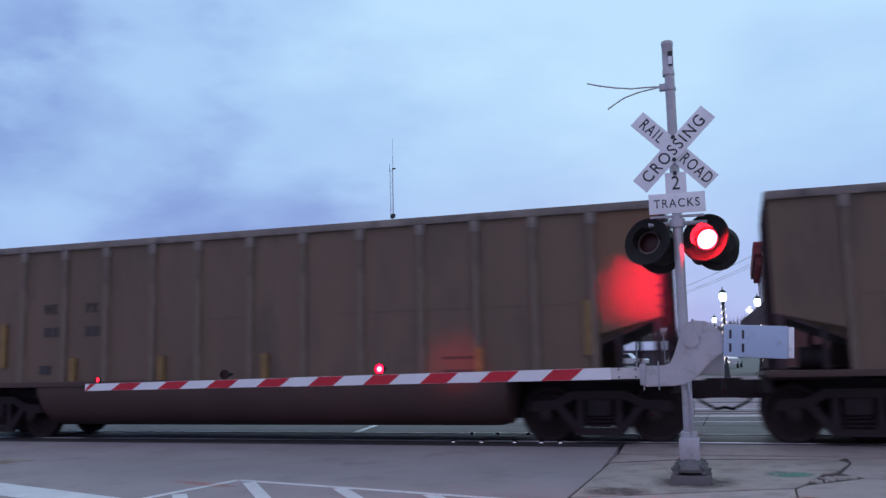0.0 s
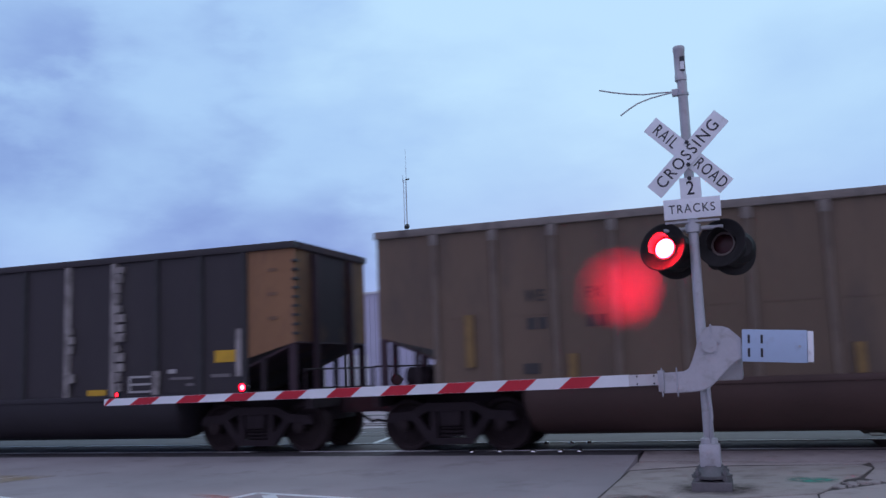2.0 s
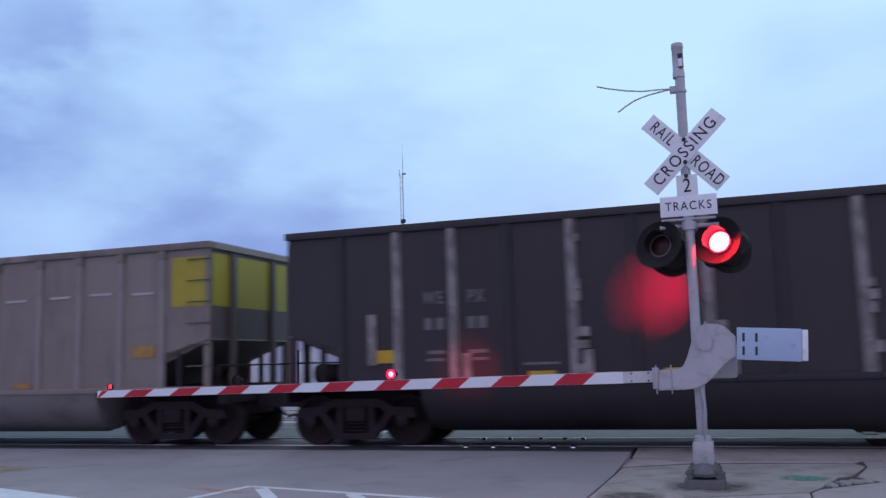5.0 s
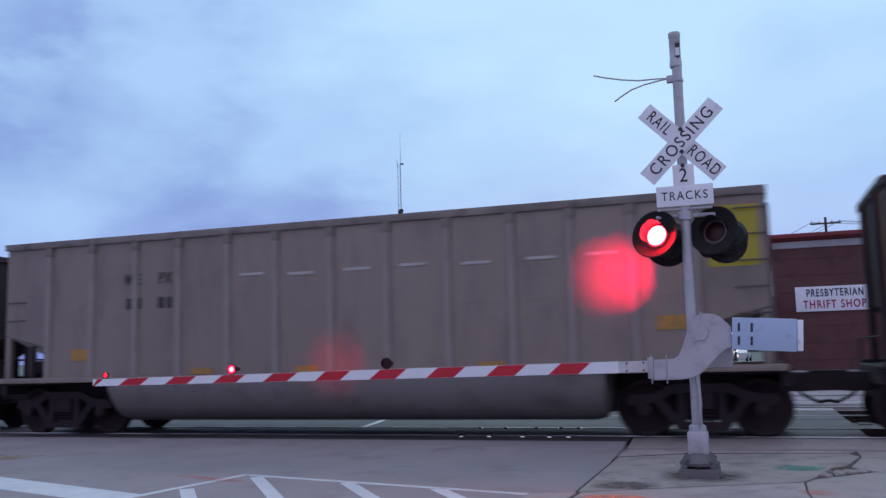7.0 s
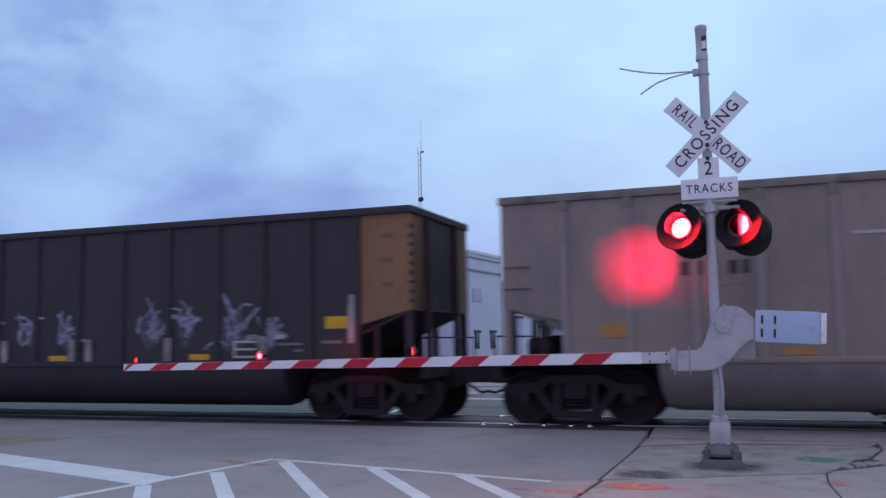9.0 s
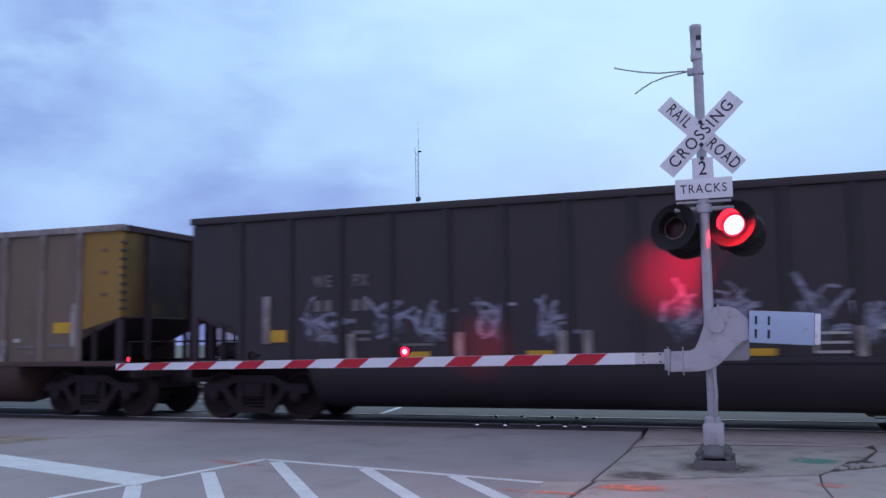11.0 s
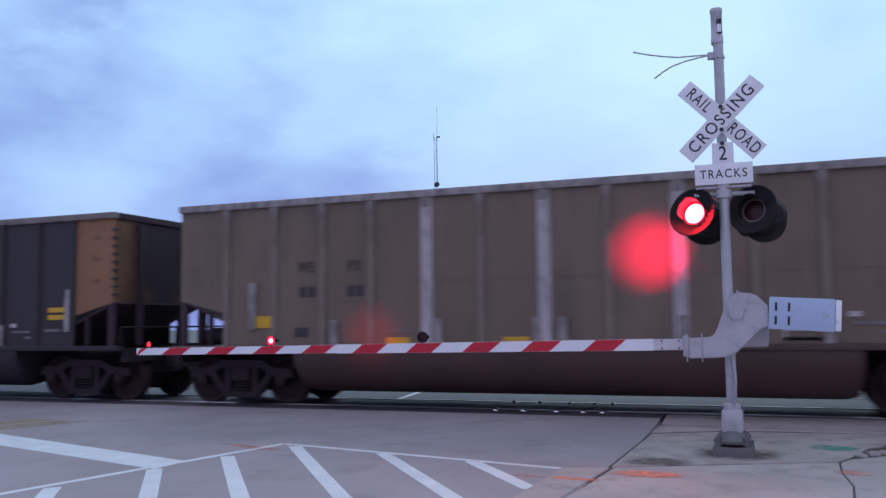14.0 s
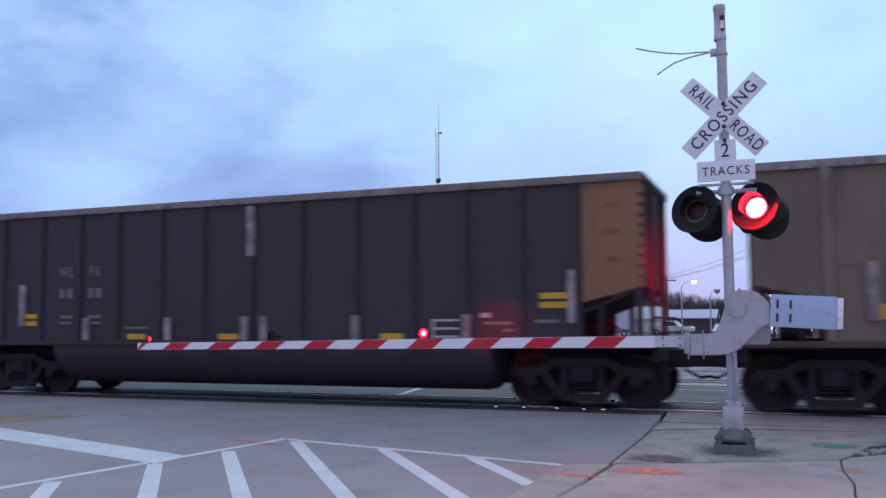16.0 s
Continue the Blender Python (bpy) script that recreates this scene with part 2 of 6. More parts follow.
M["lens_rim"] = material("lens_rim", (0.09, 0.065, 0.06), 0.4, 0.4, var=0.1, bump=0)
M["lens_on"] = lens_glow("lens_on", (1.0, 0.0085, 0.020), (1.0, 0.0006, 0.0030), 230.0, 0.14, 0.80)
M["lens_rear"] = glow("lens_rear", (1.0, 0.005, 0.075), 8800.0)
M["arm_lamp_on"] = lens_glow("arm_lamp_on", (1.0, 0.06, 0.075), (1.0, 0.0006, 0.006), 30.0, 0.068, 0.18, 0.62)
M["arm_lamp_rear"] = glow("arm_lamp_rear", (1.0, 0.003, 0.035), 30000.0)
M["arm_lamp_tip"] = glow("arm_lamp_tip", (1.0, 0.012, 0.03), 4.0)
M["arm_white"] = material("arm_white", (0.80, 0.82, 0.86), 0.35, var=0.06, scale=3, bump=0.02)
M["arm_red"] = material("arm_red", (0.54, 0.015, 0.034), 0.35, var=0.12, scale=3, bump=0.02)
M["weight_white"] = material("weight_white", (0.42, 0.53, 0.71), 0.4, var=0.05, scale=2, bump=0.02, dirt=(0.36, 0.42, 0.55), dirt_amount=0.1)
M["foundation"] = material("foundation", (0.14, 0.13, 0.135), 0.85, var=0.2, scale=5, fine=40, bump=0.2)
M["base_iron"] = material("base_iron", (0.16, 0.155, 0.16), 0.6, 0.3, var=0.3, scale=6, fine=40, bump=0.2)
M["silver_pale"] = material("silver_pale", (0.60, 0.58, 0.60), 0.5, 0.1, var=0.12, scale=6, fine=40, bump=0.05)
M["galv"] = material("galv", (0.42, 0.42, 0.46), 0.45, 0.5, var=0.15, scale=5, fine=40)

# weathered stakes, also lighter than the sheets: their shading is put into the colour
STAKE = {
    "brown": material("stake_brown", (0.165, 0.125, 0.098), 0.6, 0, 0.3, 1.6, 14, 0.15, 0.4, dirt=(0.085, 0.062, 0.05), dirt_amount=0.45),
    "dark": material("stake_dark", (0.030, 0.027, 0.030), 0.55, 0, 0.3, 1.6, 14, 0.15, 0.4, dirt=(0.055, 0.05, 0.05), dirt_amount=0.3),
    "aluminium": material("stake_aluminium", (0.31, 0.27, 0.25), 0.4, 0.3, 0.15, 1.6, 14, 0.1, 0.4, dirt=(0.2, 0.17, 0.155), dirt_amount=0.35),
    "tan": material("stake_tan", (0.205, 0.165, 0.135), 0.6, 0, 0.3, 1.6, 14, 0.15, 0.4, dirt=(0.11, 0.085, 0.07), dirt_amount=0.4),
}
M["chord_worn"] = material("chord_worn", (0.22, 0.19, 0.17), 0.55, 0.1, 0.3, 1.5, 20, 0.1, dirt=(0.09, 0.075, 0.07), dirt_amount=0.35)
# railcar colours, the bellies and sills darker than the sides
SIDE = {
    "brown": material("car_brown", (0.142, 0.097, 0.066), 0.55, 0.0, 0.16, 0.8, 18, 0.1, 0.25, dirt=(0.095, 0.070, 0.055), dirt_amount=0.35),
    "dark": material("car_dark", (0.031, 0.0245, 0.0275), 0.5, 0.0, 0.2, 0.8, 18, 0.1, 0.25, dirt=(0.040, 0.035, 0.035), dirt_amount=0.25),
    "aluminium": material("car_aluminium", (0.275, 0.226, 0.190), 0.38, 0.3, 0.12, 0.8, 18, 0.12, 0.3, dirt=(0.19, 0.16, 0.145), dirt_amount=0.4),
    "tan": material("car_tan", (0.168, 0.124, 0.089), 0.55, 0.0, 0.16, 0.8, 18, 0.1, 0.25, dirt=(0.115, 0.088, 0.068), dirt_amount=0.35),
}
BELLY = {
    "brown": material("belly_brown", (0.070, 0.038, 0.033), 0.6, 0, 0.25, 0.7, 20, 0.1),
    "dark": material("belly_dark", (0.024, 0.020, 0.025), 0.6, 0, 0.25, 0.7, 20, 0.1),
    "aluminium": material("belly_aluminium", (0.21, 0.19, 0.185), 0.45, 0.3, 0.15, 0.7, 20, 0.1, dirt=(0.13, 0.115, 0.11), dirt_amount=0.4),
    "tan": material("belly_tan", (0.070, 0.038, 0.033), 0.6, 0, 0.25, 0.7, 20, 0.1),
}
PANEL = {
    "orange": material("panel_orange", (0.26, 0.130, 0.060), 0.6, 0, 0.2, 0.9, 20, 0.1, 0.3, dirt=(0.17, 0.09, 0.055), dirt_amount=0.35),
    "mustard": material("panel_mustard", (0.28, 0.165, 0.03), 0.6, 0, 0.2, 0.9, 20, 0.1, 0.3, dirt=(0.2, 0.12, 0.05), dirt_amount=0.3),
    "rust": material("panel_rust", (0.17, 0.095, 0.055), 0.6, 0, 0.2, 0.9, 20, 0.1, 0.3, dirt=(0.15, 0.09, 0.06), dirt_amount=0.3),
    "yellow": material("panel_yellow", (0.40, 0.33, 0.03), 0.5, 0, 0.12, 0.9, 20, 0.08, 0.3, dirt=(0.3, 0.25, 0.08), dirt_amount=0.2),
}
M["post_bare"] = material("post_bare", (0.31, 0.28, 0.27), 0.55, 0, 0.3, 3.0, 20, 0.2, 0.5, dirt=(0.11, 0.095, 0.09), dirt_amount=0.62)
M["post_pale"] = material("post_pale", (0.46, 0.42, 0.43), 0.55, 0, 0.25, 3.0, 20, 0.2, 0.5, dirt=(0.20, 0.17, 0.16), dirt_amount=0.4)
M["end_dark"] = material("end_dark", (0.056, 0.037, 0.046), 0.8, 0, 0.4, 1.2, 20, 0.1, 0.3, dirt=(0.09, 0.048, 0.03), dirt_amount=0.3, spec=0.2)
def darkened(name, paint):
    """An end sheet in the panel's paint, darker over its middle with an uneven edge."""
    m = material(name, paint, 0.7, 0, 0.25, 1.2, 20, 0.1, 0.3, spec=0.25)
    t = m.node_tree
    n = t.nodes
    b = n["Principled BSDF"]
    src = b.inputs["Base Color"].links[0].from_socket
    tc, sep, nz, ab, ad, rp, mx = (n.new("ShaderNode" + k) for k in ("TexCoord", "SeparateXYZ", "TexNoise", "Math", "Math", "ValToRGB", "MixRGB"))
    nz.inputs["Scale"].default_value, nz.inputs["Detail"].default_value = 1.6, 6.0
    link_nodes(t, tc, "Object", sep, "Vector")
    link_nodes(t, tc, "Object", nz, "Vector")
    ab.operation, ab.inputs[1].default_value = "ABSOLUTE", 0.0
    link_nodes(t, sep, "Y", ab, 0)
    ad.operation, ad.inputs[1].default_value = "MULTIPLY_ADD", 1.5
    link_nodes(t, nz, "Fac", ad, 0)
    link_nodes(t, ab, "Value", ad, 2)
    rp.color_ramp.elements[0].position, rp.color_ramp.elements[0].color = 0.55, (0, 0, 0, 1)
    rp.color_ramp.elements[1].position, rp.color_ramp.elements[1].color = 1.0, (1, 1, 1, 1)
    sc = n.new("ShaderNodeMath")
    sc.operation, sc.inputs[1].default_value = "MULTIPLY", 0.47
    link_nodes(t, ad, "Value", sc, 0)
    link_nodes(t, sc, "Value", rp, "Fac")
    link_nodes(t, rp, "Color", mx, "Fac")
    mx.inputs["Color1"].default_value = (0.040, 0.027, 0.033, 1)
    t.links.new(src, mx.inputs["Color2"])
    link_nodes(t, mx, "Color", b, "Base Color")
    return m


M["end_orange"] = darkened("end_orange", (0.20, 0.105, 0.055))
M["end_mustard"] = darkened("end_mustard", (0.20, 0.12, 0.035))
M["end_grey"] = material("end_grey", (0.11, 0.09, 0.085), 0.6, 0, 0.3, 1.2, 20, 0.1, 0.3)
M["under"] = material("under", (0.030, 0.021, 0.025), 0.8, 0, 0.3, 3, 25, 0.2, spec=0.3)
M["wheel_face"] = material("wheel_face", (0.034, 0.023, 0.025), 0.75, 0.0, 0.3, 3, 25, 0.2, spec=0.25)
M["tread"] = material("tread", (0.45, 0.44, 0.45), 0.25, 1.0, 0.1, 3, 25, 0.02)
M["mark_white"] = material("mark_white", (0.46, 0.44, 0.43), 0.6, 0, 0.15, 6, 40, 0.05, dirt=(0.25, 0.23, 0.22), dirt_amount=0.4)
M["mark_grey"] = material("mark_grey", (0.17, 0.155, 0.155), 0.6, 0, 0.2, 6, 40, 0.05)
M["mark_dark"] = material("mark_dark", (0.045, 0.04, 0.04), 0.6, 0, 0.2, 6, 40, 0.05)
M["mark_yellow"] = material("mark_yellow", (0.62, 0.36, 0.02), 0.4, 0, 0.12, 6, 40, 0.05)
M["mark_amber"] = material("mark_amber", (0.42, 0.22, 0.05), 0.5, 0, 0.2, 6, 40, 0.05, dirt=(0.28, 0.2, 0.14), dirt_amount=0.3)
M["mark_yellow_dull"] = material("mark_yellow_dull", (0.22, 0.135, 0.045), 0.5, 0, 0.2, 6, 40, 0.05)
M["graffiti_fill"] = material("graffiti_fill", (0.085, 0.088, 0.12), 0.5, 0, 0.5, 5, 14, 0.05, dirt=(0.036, 0.033, 0.042), dirt_amount=0.65)
M["graffiti"] = material("graffiti", (0.27, 0.28, 0.36), 0.5, 0, 0.5, 6, 16, 0.05, dirt=(0.06, 0.06, 0.085), dirt_amount=0.6)

# buildings, distance
M["metal_siding"] = material("metal_siding", (0.60, 0.59, 0.72), 0.5, 0.0, 0.06, 0.4, 8, 0.05)
M["siding_grey"] = material("siding_grey", (0.47, 0.45, 0.60), 0.6, 0, 0.08, 0.5, 8, 0.05)
M["trim_grey"] = material("trim_grey", (0.30, 0.30, 0.34), 0.6, 0, 0.1, 1, 8, 0.05)
M["trim_white"] = material("trim_white", (0.72, 0.73, 0.76), 0.6, 0, 0.05, 1, 8, 0.05)
M["roof_dark"] = material("roof_dark", (0.080, 0.066, 0.075), 0.8, 0, 0.25, 2, 15, 0.2)
M["roof_pale"] = material("roof_pale", (0.60, 0.59, 0.64), 0.4, 0.2, 0.08, 0.6, 10, 0.05)
M["brick"] = material("brick", (0.115, 0.050, 0.048), 0.85, 0, 0.22, 1.2, 22, 0.2)
M["brick_red"] = material("brick_red", (0.20, 0.035, 0.04), 0.8, 0, 0.2, 1.2, 22, 0.2)
M["stone_band"] = material("stone_band", (0.42, 0.42, 0.43), 0.7, 0, 0.1, 1, 10, 0.1)
M["window_dark"] = material("window_dark", (0.03, 0.035, 0.045), 0.08, 0, 0.2, 1, 5, 0)
M["sign_red"] = material("sign_red", (0.32, 0.03, 0.09), 0.5, 0, 0.1, 3, 10, 0)
M["sign_blue"] = material("sign_blue", (0.025, 0.03, 0.07), 0.5, 0, 0.1, 3, 10, 0)
M["globe"] = glow("globe", (0.85, 1.0, 0.95), 3.0, (0.8, 0.8, 0.8))
M["sodium"] = glow("sodium", (1.0, 0.62, 0.42), 6.0, (0.8, 0.8, 0.8))
M["fairy"] = glow("fairy", (1.0, 0.85, 0.7), 5.0, (0.8, 0.8, 0.8))
M["iron"] = material("iron", (0.03, 0.035, 0.035), 0.5, 0.3, 0.2, 3, 20, 0.05)
M["car_paint_white"] = material("car_paint_white", (0.66, 0.67, 0.70), 0.25, 0, 0.03, 2, 10, 0, coat=0.5)
M["car_paint_teal"] = material("car_paint_teal", (0.10, 0.20, 0.22), 0.25, 0, 0.03, 2, 10, 0, coat=0.5)
M["car_paint_grey"] = material("car_paint_grey", (0.22, 0.23, 0.26), 0.25, 0, 0.03, 2, 10, 0, coat=0.5)
M["tyre"] = material("tyre", (0.02, 0.02, 0.02), 0.85, 0, 0.2, 5, 30, 0.1)
M["bark"] = material("bark", (0.075, 0.062, 0.060), 0.9, 0, 0.3, 3, 20, 0.3)
M["twigs"] = material("twigs", (0.085, 0.068, 0.062), 0.9, 0, 0.3, 0.5, 8, 0.2)

# ---- mesh helpers ----


def box(bm, x0, x1, y0, y1, z0, z1, bevel=0.0):
    vs = [bm.verts.new((x, y, z)) for x in (x0, x1) for y in (y0, y1) for z in (z0, z1)]
    fs = [bm.faces.new([vs[i] for i in q]) for q in ((0, 1, 3, 2), (4, 6, 7, 5), (0, 4, 5, 1), (2, 3, 7, 6), (0, 2, 6, 4), (1, 5, 7, 3))]
    if bevel:
        es = list({e for f in fs for e in f.edges})
        bmesh.ops.bevel(bm, geom=es, offset=bevel, segments=2, affect="EDGES", profile=0.6)
    return vs


def prism(bm, outline, a0, a1, axis="y"):
    """A flat outline pulled through from a0 to a1. axis y: outline in (x, z); axis x: in (y, z); axis z: in (x, y)."""
    def at(p, a):
        return {"y": (p[0], a, p[1]), "x": (a, p[0], p[1]), "z": (p[0], p[1], a)}[axis]
    lo, hi = [bm.verts.new(at(p, a0)) for p in outline], [bm.verts.new(at(p, a1)) for p in outline]
    k = len(outline)
    fs = [bm.faces.new(lo), bm.faces.new(hi[::-1])] + [bm.faces.new((lo[i], hi[i], hi[(i + 1) % k], lo[(i + 1) % k])) for i in range(k)]
    bmesh.ops.recalc_face_normals(bm, faces=fs)
    return fs


def turned(bm, profile, m=None, seg=24):
    """A shape of revolution round z from (radius, z) pairs; a radius of 0 closes it."""
    m = m or Matrix()
    rings = []
    for r, z in profile:
        if r < 1e-6:
            rings.append([bm.verts.new(m @ Vector((0, 0, z)))])
        else:
            rings.append([bm.verts.new(m @ Vector((r * math.cos(2 * math.pi * i / seg), r * math.sin(2 * math.pi * i / seg), z))) for i in range(seg)])
    fs = []
    for a, b in zip(rings, rings[1:]):
        for i in range(seg):
            j = (i + 1) % seg
            if len(a) == 1 and len(b) == 1:
                continue
            if len(a) == 1:
                fs.append(bm.faces.new((a[0], b[i], b[j])))
            elif len(b) == 1:
                fs.append(bm.faces.new((a[i], b[0], a[j])))
            else:
                fs.append(bm.faces.new((a[i], b[i], b[j], a[j])))
    for f in fs:
        f.smooth = True
    bmesh.ops.recalc_face_normals(bm, faces=fs)
    return fs


def rod(bm, a, b, r, r2=None, seg=10):
    a, b = Vector(a), Vector(b)
    m = Matrix.Translation(a) @ (b - a).to_track_quat("Z", "Y").to_matrix().to_4x4()
    h = (b - a).length
    turned(bm, [(0, 0), (r, 0), (r2 or r, h), (0, h)], m, seg)


def tube(bm, pts, r, seg=8):
    for a, b in zip(pts, pts[1:]):
        rod(bm, a, b, r, seg=seg)


def mesh_of(bm, name, *mats):
    me = bpy.data.meshes.new(name)
    bm.to_mesh(me)
    bm.free()
    me.set_sharp_from_angle(angle=radians(38))
    for m in mats:
        me.materials.append(m)
    return me


def part(name, bm, mat, parent=None, label="", at=None):
    ob = new(name, mesh_of(bm, name, mat) if isinstance(bm, bmesh.types.BMesh) else bm)
    if parent:
        ob.parent = parent
    if at is not None:
        ob.matrix_basis = at
    if label:
        tagged(ob, label)
    return ob


def thing(name, label, category, group="", at=None):
    ob = new(name)
    ob.empty_display_size = 0.3
    if at is not None:
        ob.matrix_basis = at
    return tagged(ob, label, category, group)


def cube(name, dims, mat, parent=None, label="", bevel=0.0, at=None):
    bm = bmesh.new()
    box(bm, *dims, bevel)
    return part(name, bm, mat, parent, label, at)


def lettering(name, body, size, mat, parent, m, depth=0.004, label="", squeeze=1.0, weight=0.006):
    """Raised letters, centred, reading along the parent's x with z up."""
    cu = bpy.data.curves.new(name, "FONT")
    cu.body, cu.size, cu.extrude, cu.align_x, cu.align_y = body, size, depth, "CENTER", "CENTER"
    cu.offset, cu.space_character = weight * size, 1.22
    tmp = bpy.data.objects.new(name, cu)
    scene.collection.objects.link(tmp)
    me = bpy.data.meshes.new_from_object(tmp.evaluated_get(bpy.context.evaluated_depsgraph_get()))
    bpy.data.objects.remove(tmp)
    me.transform(Matrix.Diagonal((squeeze, 1, 1, 1)))
    me.materials.clear()
    me.materials.append(mat)
    ob = new(name, me)
    ob.parent, ob.matrix_basis = parent, m
    return tagged(ob, label) if label else ob


def sticks_mesh(name, sticks, mat, seg=3):
    """Many thin tapered sticks (a, b, r0, r1) in one mesh."""
    vs, fs = [], []
    for a, b, r0, r1 in sticks:
        d = (b - a).normalized()
        u = d.orthogonal().normalized()
        w = d.cross(u)
        k = len(vs)
        for p, r in ((a, r0), (b, r1)):
            for i in range(seg):
                q = 2 * math.pi * i / seg
                vs.append(p + (u * math.cos(q) + w * math.sin(q)) * r)
        for i in range(seg):
            j = (i + 1) % seg
            fs.append((k + i, k + j, k + seg + j, k + seg + i))
    me = bpy.data.meshes.new(name)
    me.from_pydata(vs, [], fs)
    me.materials.append(mat)
    return me

# ---- ground, road, tracks ----
TRACK_Y, TRACK2_Y, RAIL_Z = 15.77, 20.25, 0.12
ground = cube("ground", (-1500, 1500, -400, 2500, -0.6, -0.12), M["soil"])
tagged(ground, "dull grey-brown open ground around the crossing", "ground", kind="structure")


def build_road():
    # the surface climbs gently to the rails and falls again behind them
    prof = [(-30, 0.0), (12.2, 0.0), (13.4, 0.06), (13.9, 0.085)]
    out = [(y, z) for y, z in prof] + [(13.9, -0.3), (-30, -0.3)]
    bm = bmesh.new()
    prism(bm, out, -40, -1.925, "x")
    tagged(part("road", bm, M["asphalt"]), "worn grey asphalt street rising to the crossing", "road", kind="structure")
    bm = bmesh.new()
    prism(bm, [(21.85, 0.1), (23, 0.05), (60, 0.0), (60, -0.3), (21.85, -0.3)], -60, 14, "x")
    tagged(part("road", bm, M["far_asphalt"]), "grey street and yard beyond the tracks", "road", kind="structure")
    for y, w, z, mat, lab in ((22.3, 0.16, 0.088, "joint", "dark tar joint"), (23.6, 0.30, 0.054, "joint", "dark patched seam"), (24.9, 0.12, 0.051, "paint_white", "white edge line"), (28.0, 0.5, 0.046, "dark_asphalt", "dark patched seam"), (34.0, 0.7, 0.04, "dark_asphalt", "dark patched seam")):
        seam = cube("road_seam", (-45, 13, y, y + w, z - 0.05, z + 0.006), M[mat])
        tagged(seam, lab + " across the street beyond the tracks", "road seam", kind="structure")


build_road()


def strip(a0, a1, b0, b1, z, mat, name, label, height=0.004):
    """A painted mark: a thin slab between two edges given on the ground."""
    bm = bmesh.new()
    prism(bm, [a0, a1, b1, b0], z - 0.01, z + height, "z")
    return tagged(part(name, bm, mat), label, "road marking", kind="structure")


def build_markings():
    def line(p, q, w, name="road_line", label="white painted road line", mat=M["paint_white"]):
        p, q = Vector(p), Vector(q)
        s = Vector((-(q - p).y, (q - p).x)).normalized() * w / 2
        strip(p + s, q + s, p - s, q - s, 0.0, mat, name, label)
    line((-7.42, 4.9), (-6.45, 10.62), 0.11)
    line((-6.45, 10.60), (-2.40, 9.66), 0.10)
    d = Vector((0.605, -0.796))
    for x, y, n in ((-7.10, 6.05, 2.2), (-6.92, 7.00, 3.2), (-6.70, 8.26, 4.2), (-6.50, 9.36, 5.3), (-6.18, 10.42, 6.0), (-4.76, 10.14, 4.0), (-3.50, 9.86, 1.85)):
        q = Vector((x, y)) + d * n
        line((x, y), q, 0.17, "hatch_stripe", "white diagonal stripe of a painted island")
    bm = bmesh.new()
    prism(bm, [(-15.6, 11.75), (-6.74, 8.88), (-6.70, 8.26), (-15.4, 10.95)], -0.01, 0.0045, "z")
    tagged(part("stop_line", bm, M["paint_white"]), "broad white stop line across the lane", "road marking", kind="structure")
    for x, w in ((-12.66, 0.55), (-11.90, 0.60)):
        line((x - 0.55, 9.4), (x + 0.75, 13.9), w, "lane_line", "worn yellow lane line, nearly gone", M["paint_yellow_worn"])
    for p, q, w in (((-7.40, 10.44), (-6.05, 9.94), 0.16), ((-2.80, 9.13), (-2.40, 9.03), 0.10)):
        line(p, q, w, "survey_mark", "faded orange spray mark on the asphalt", M["paint_orange_faint"])


build_markings()


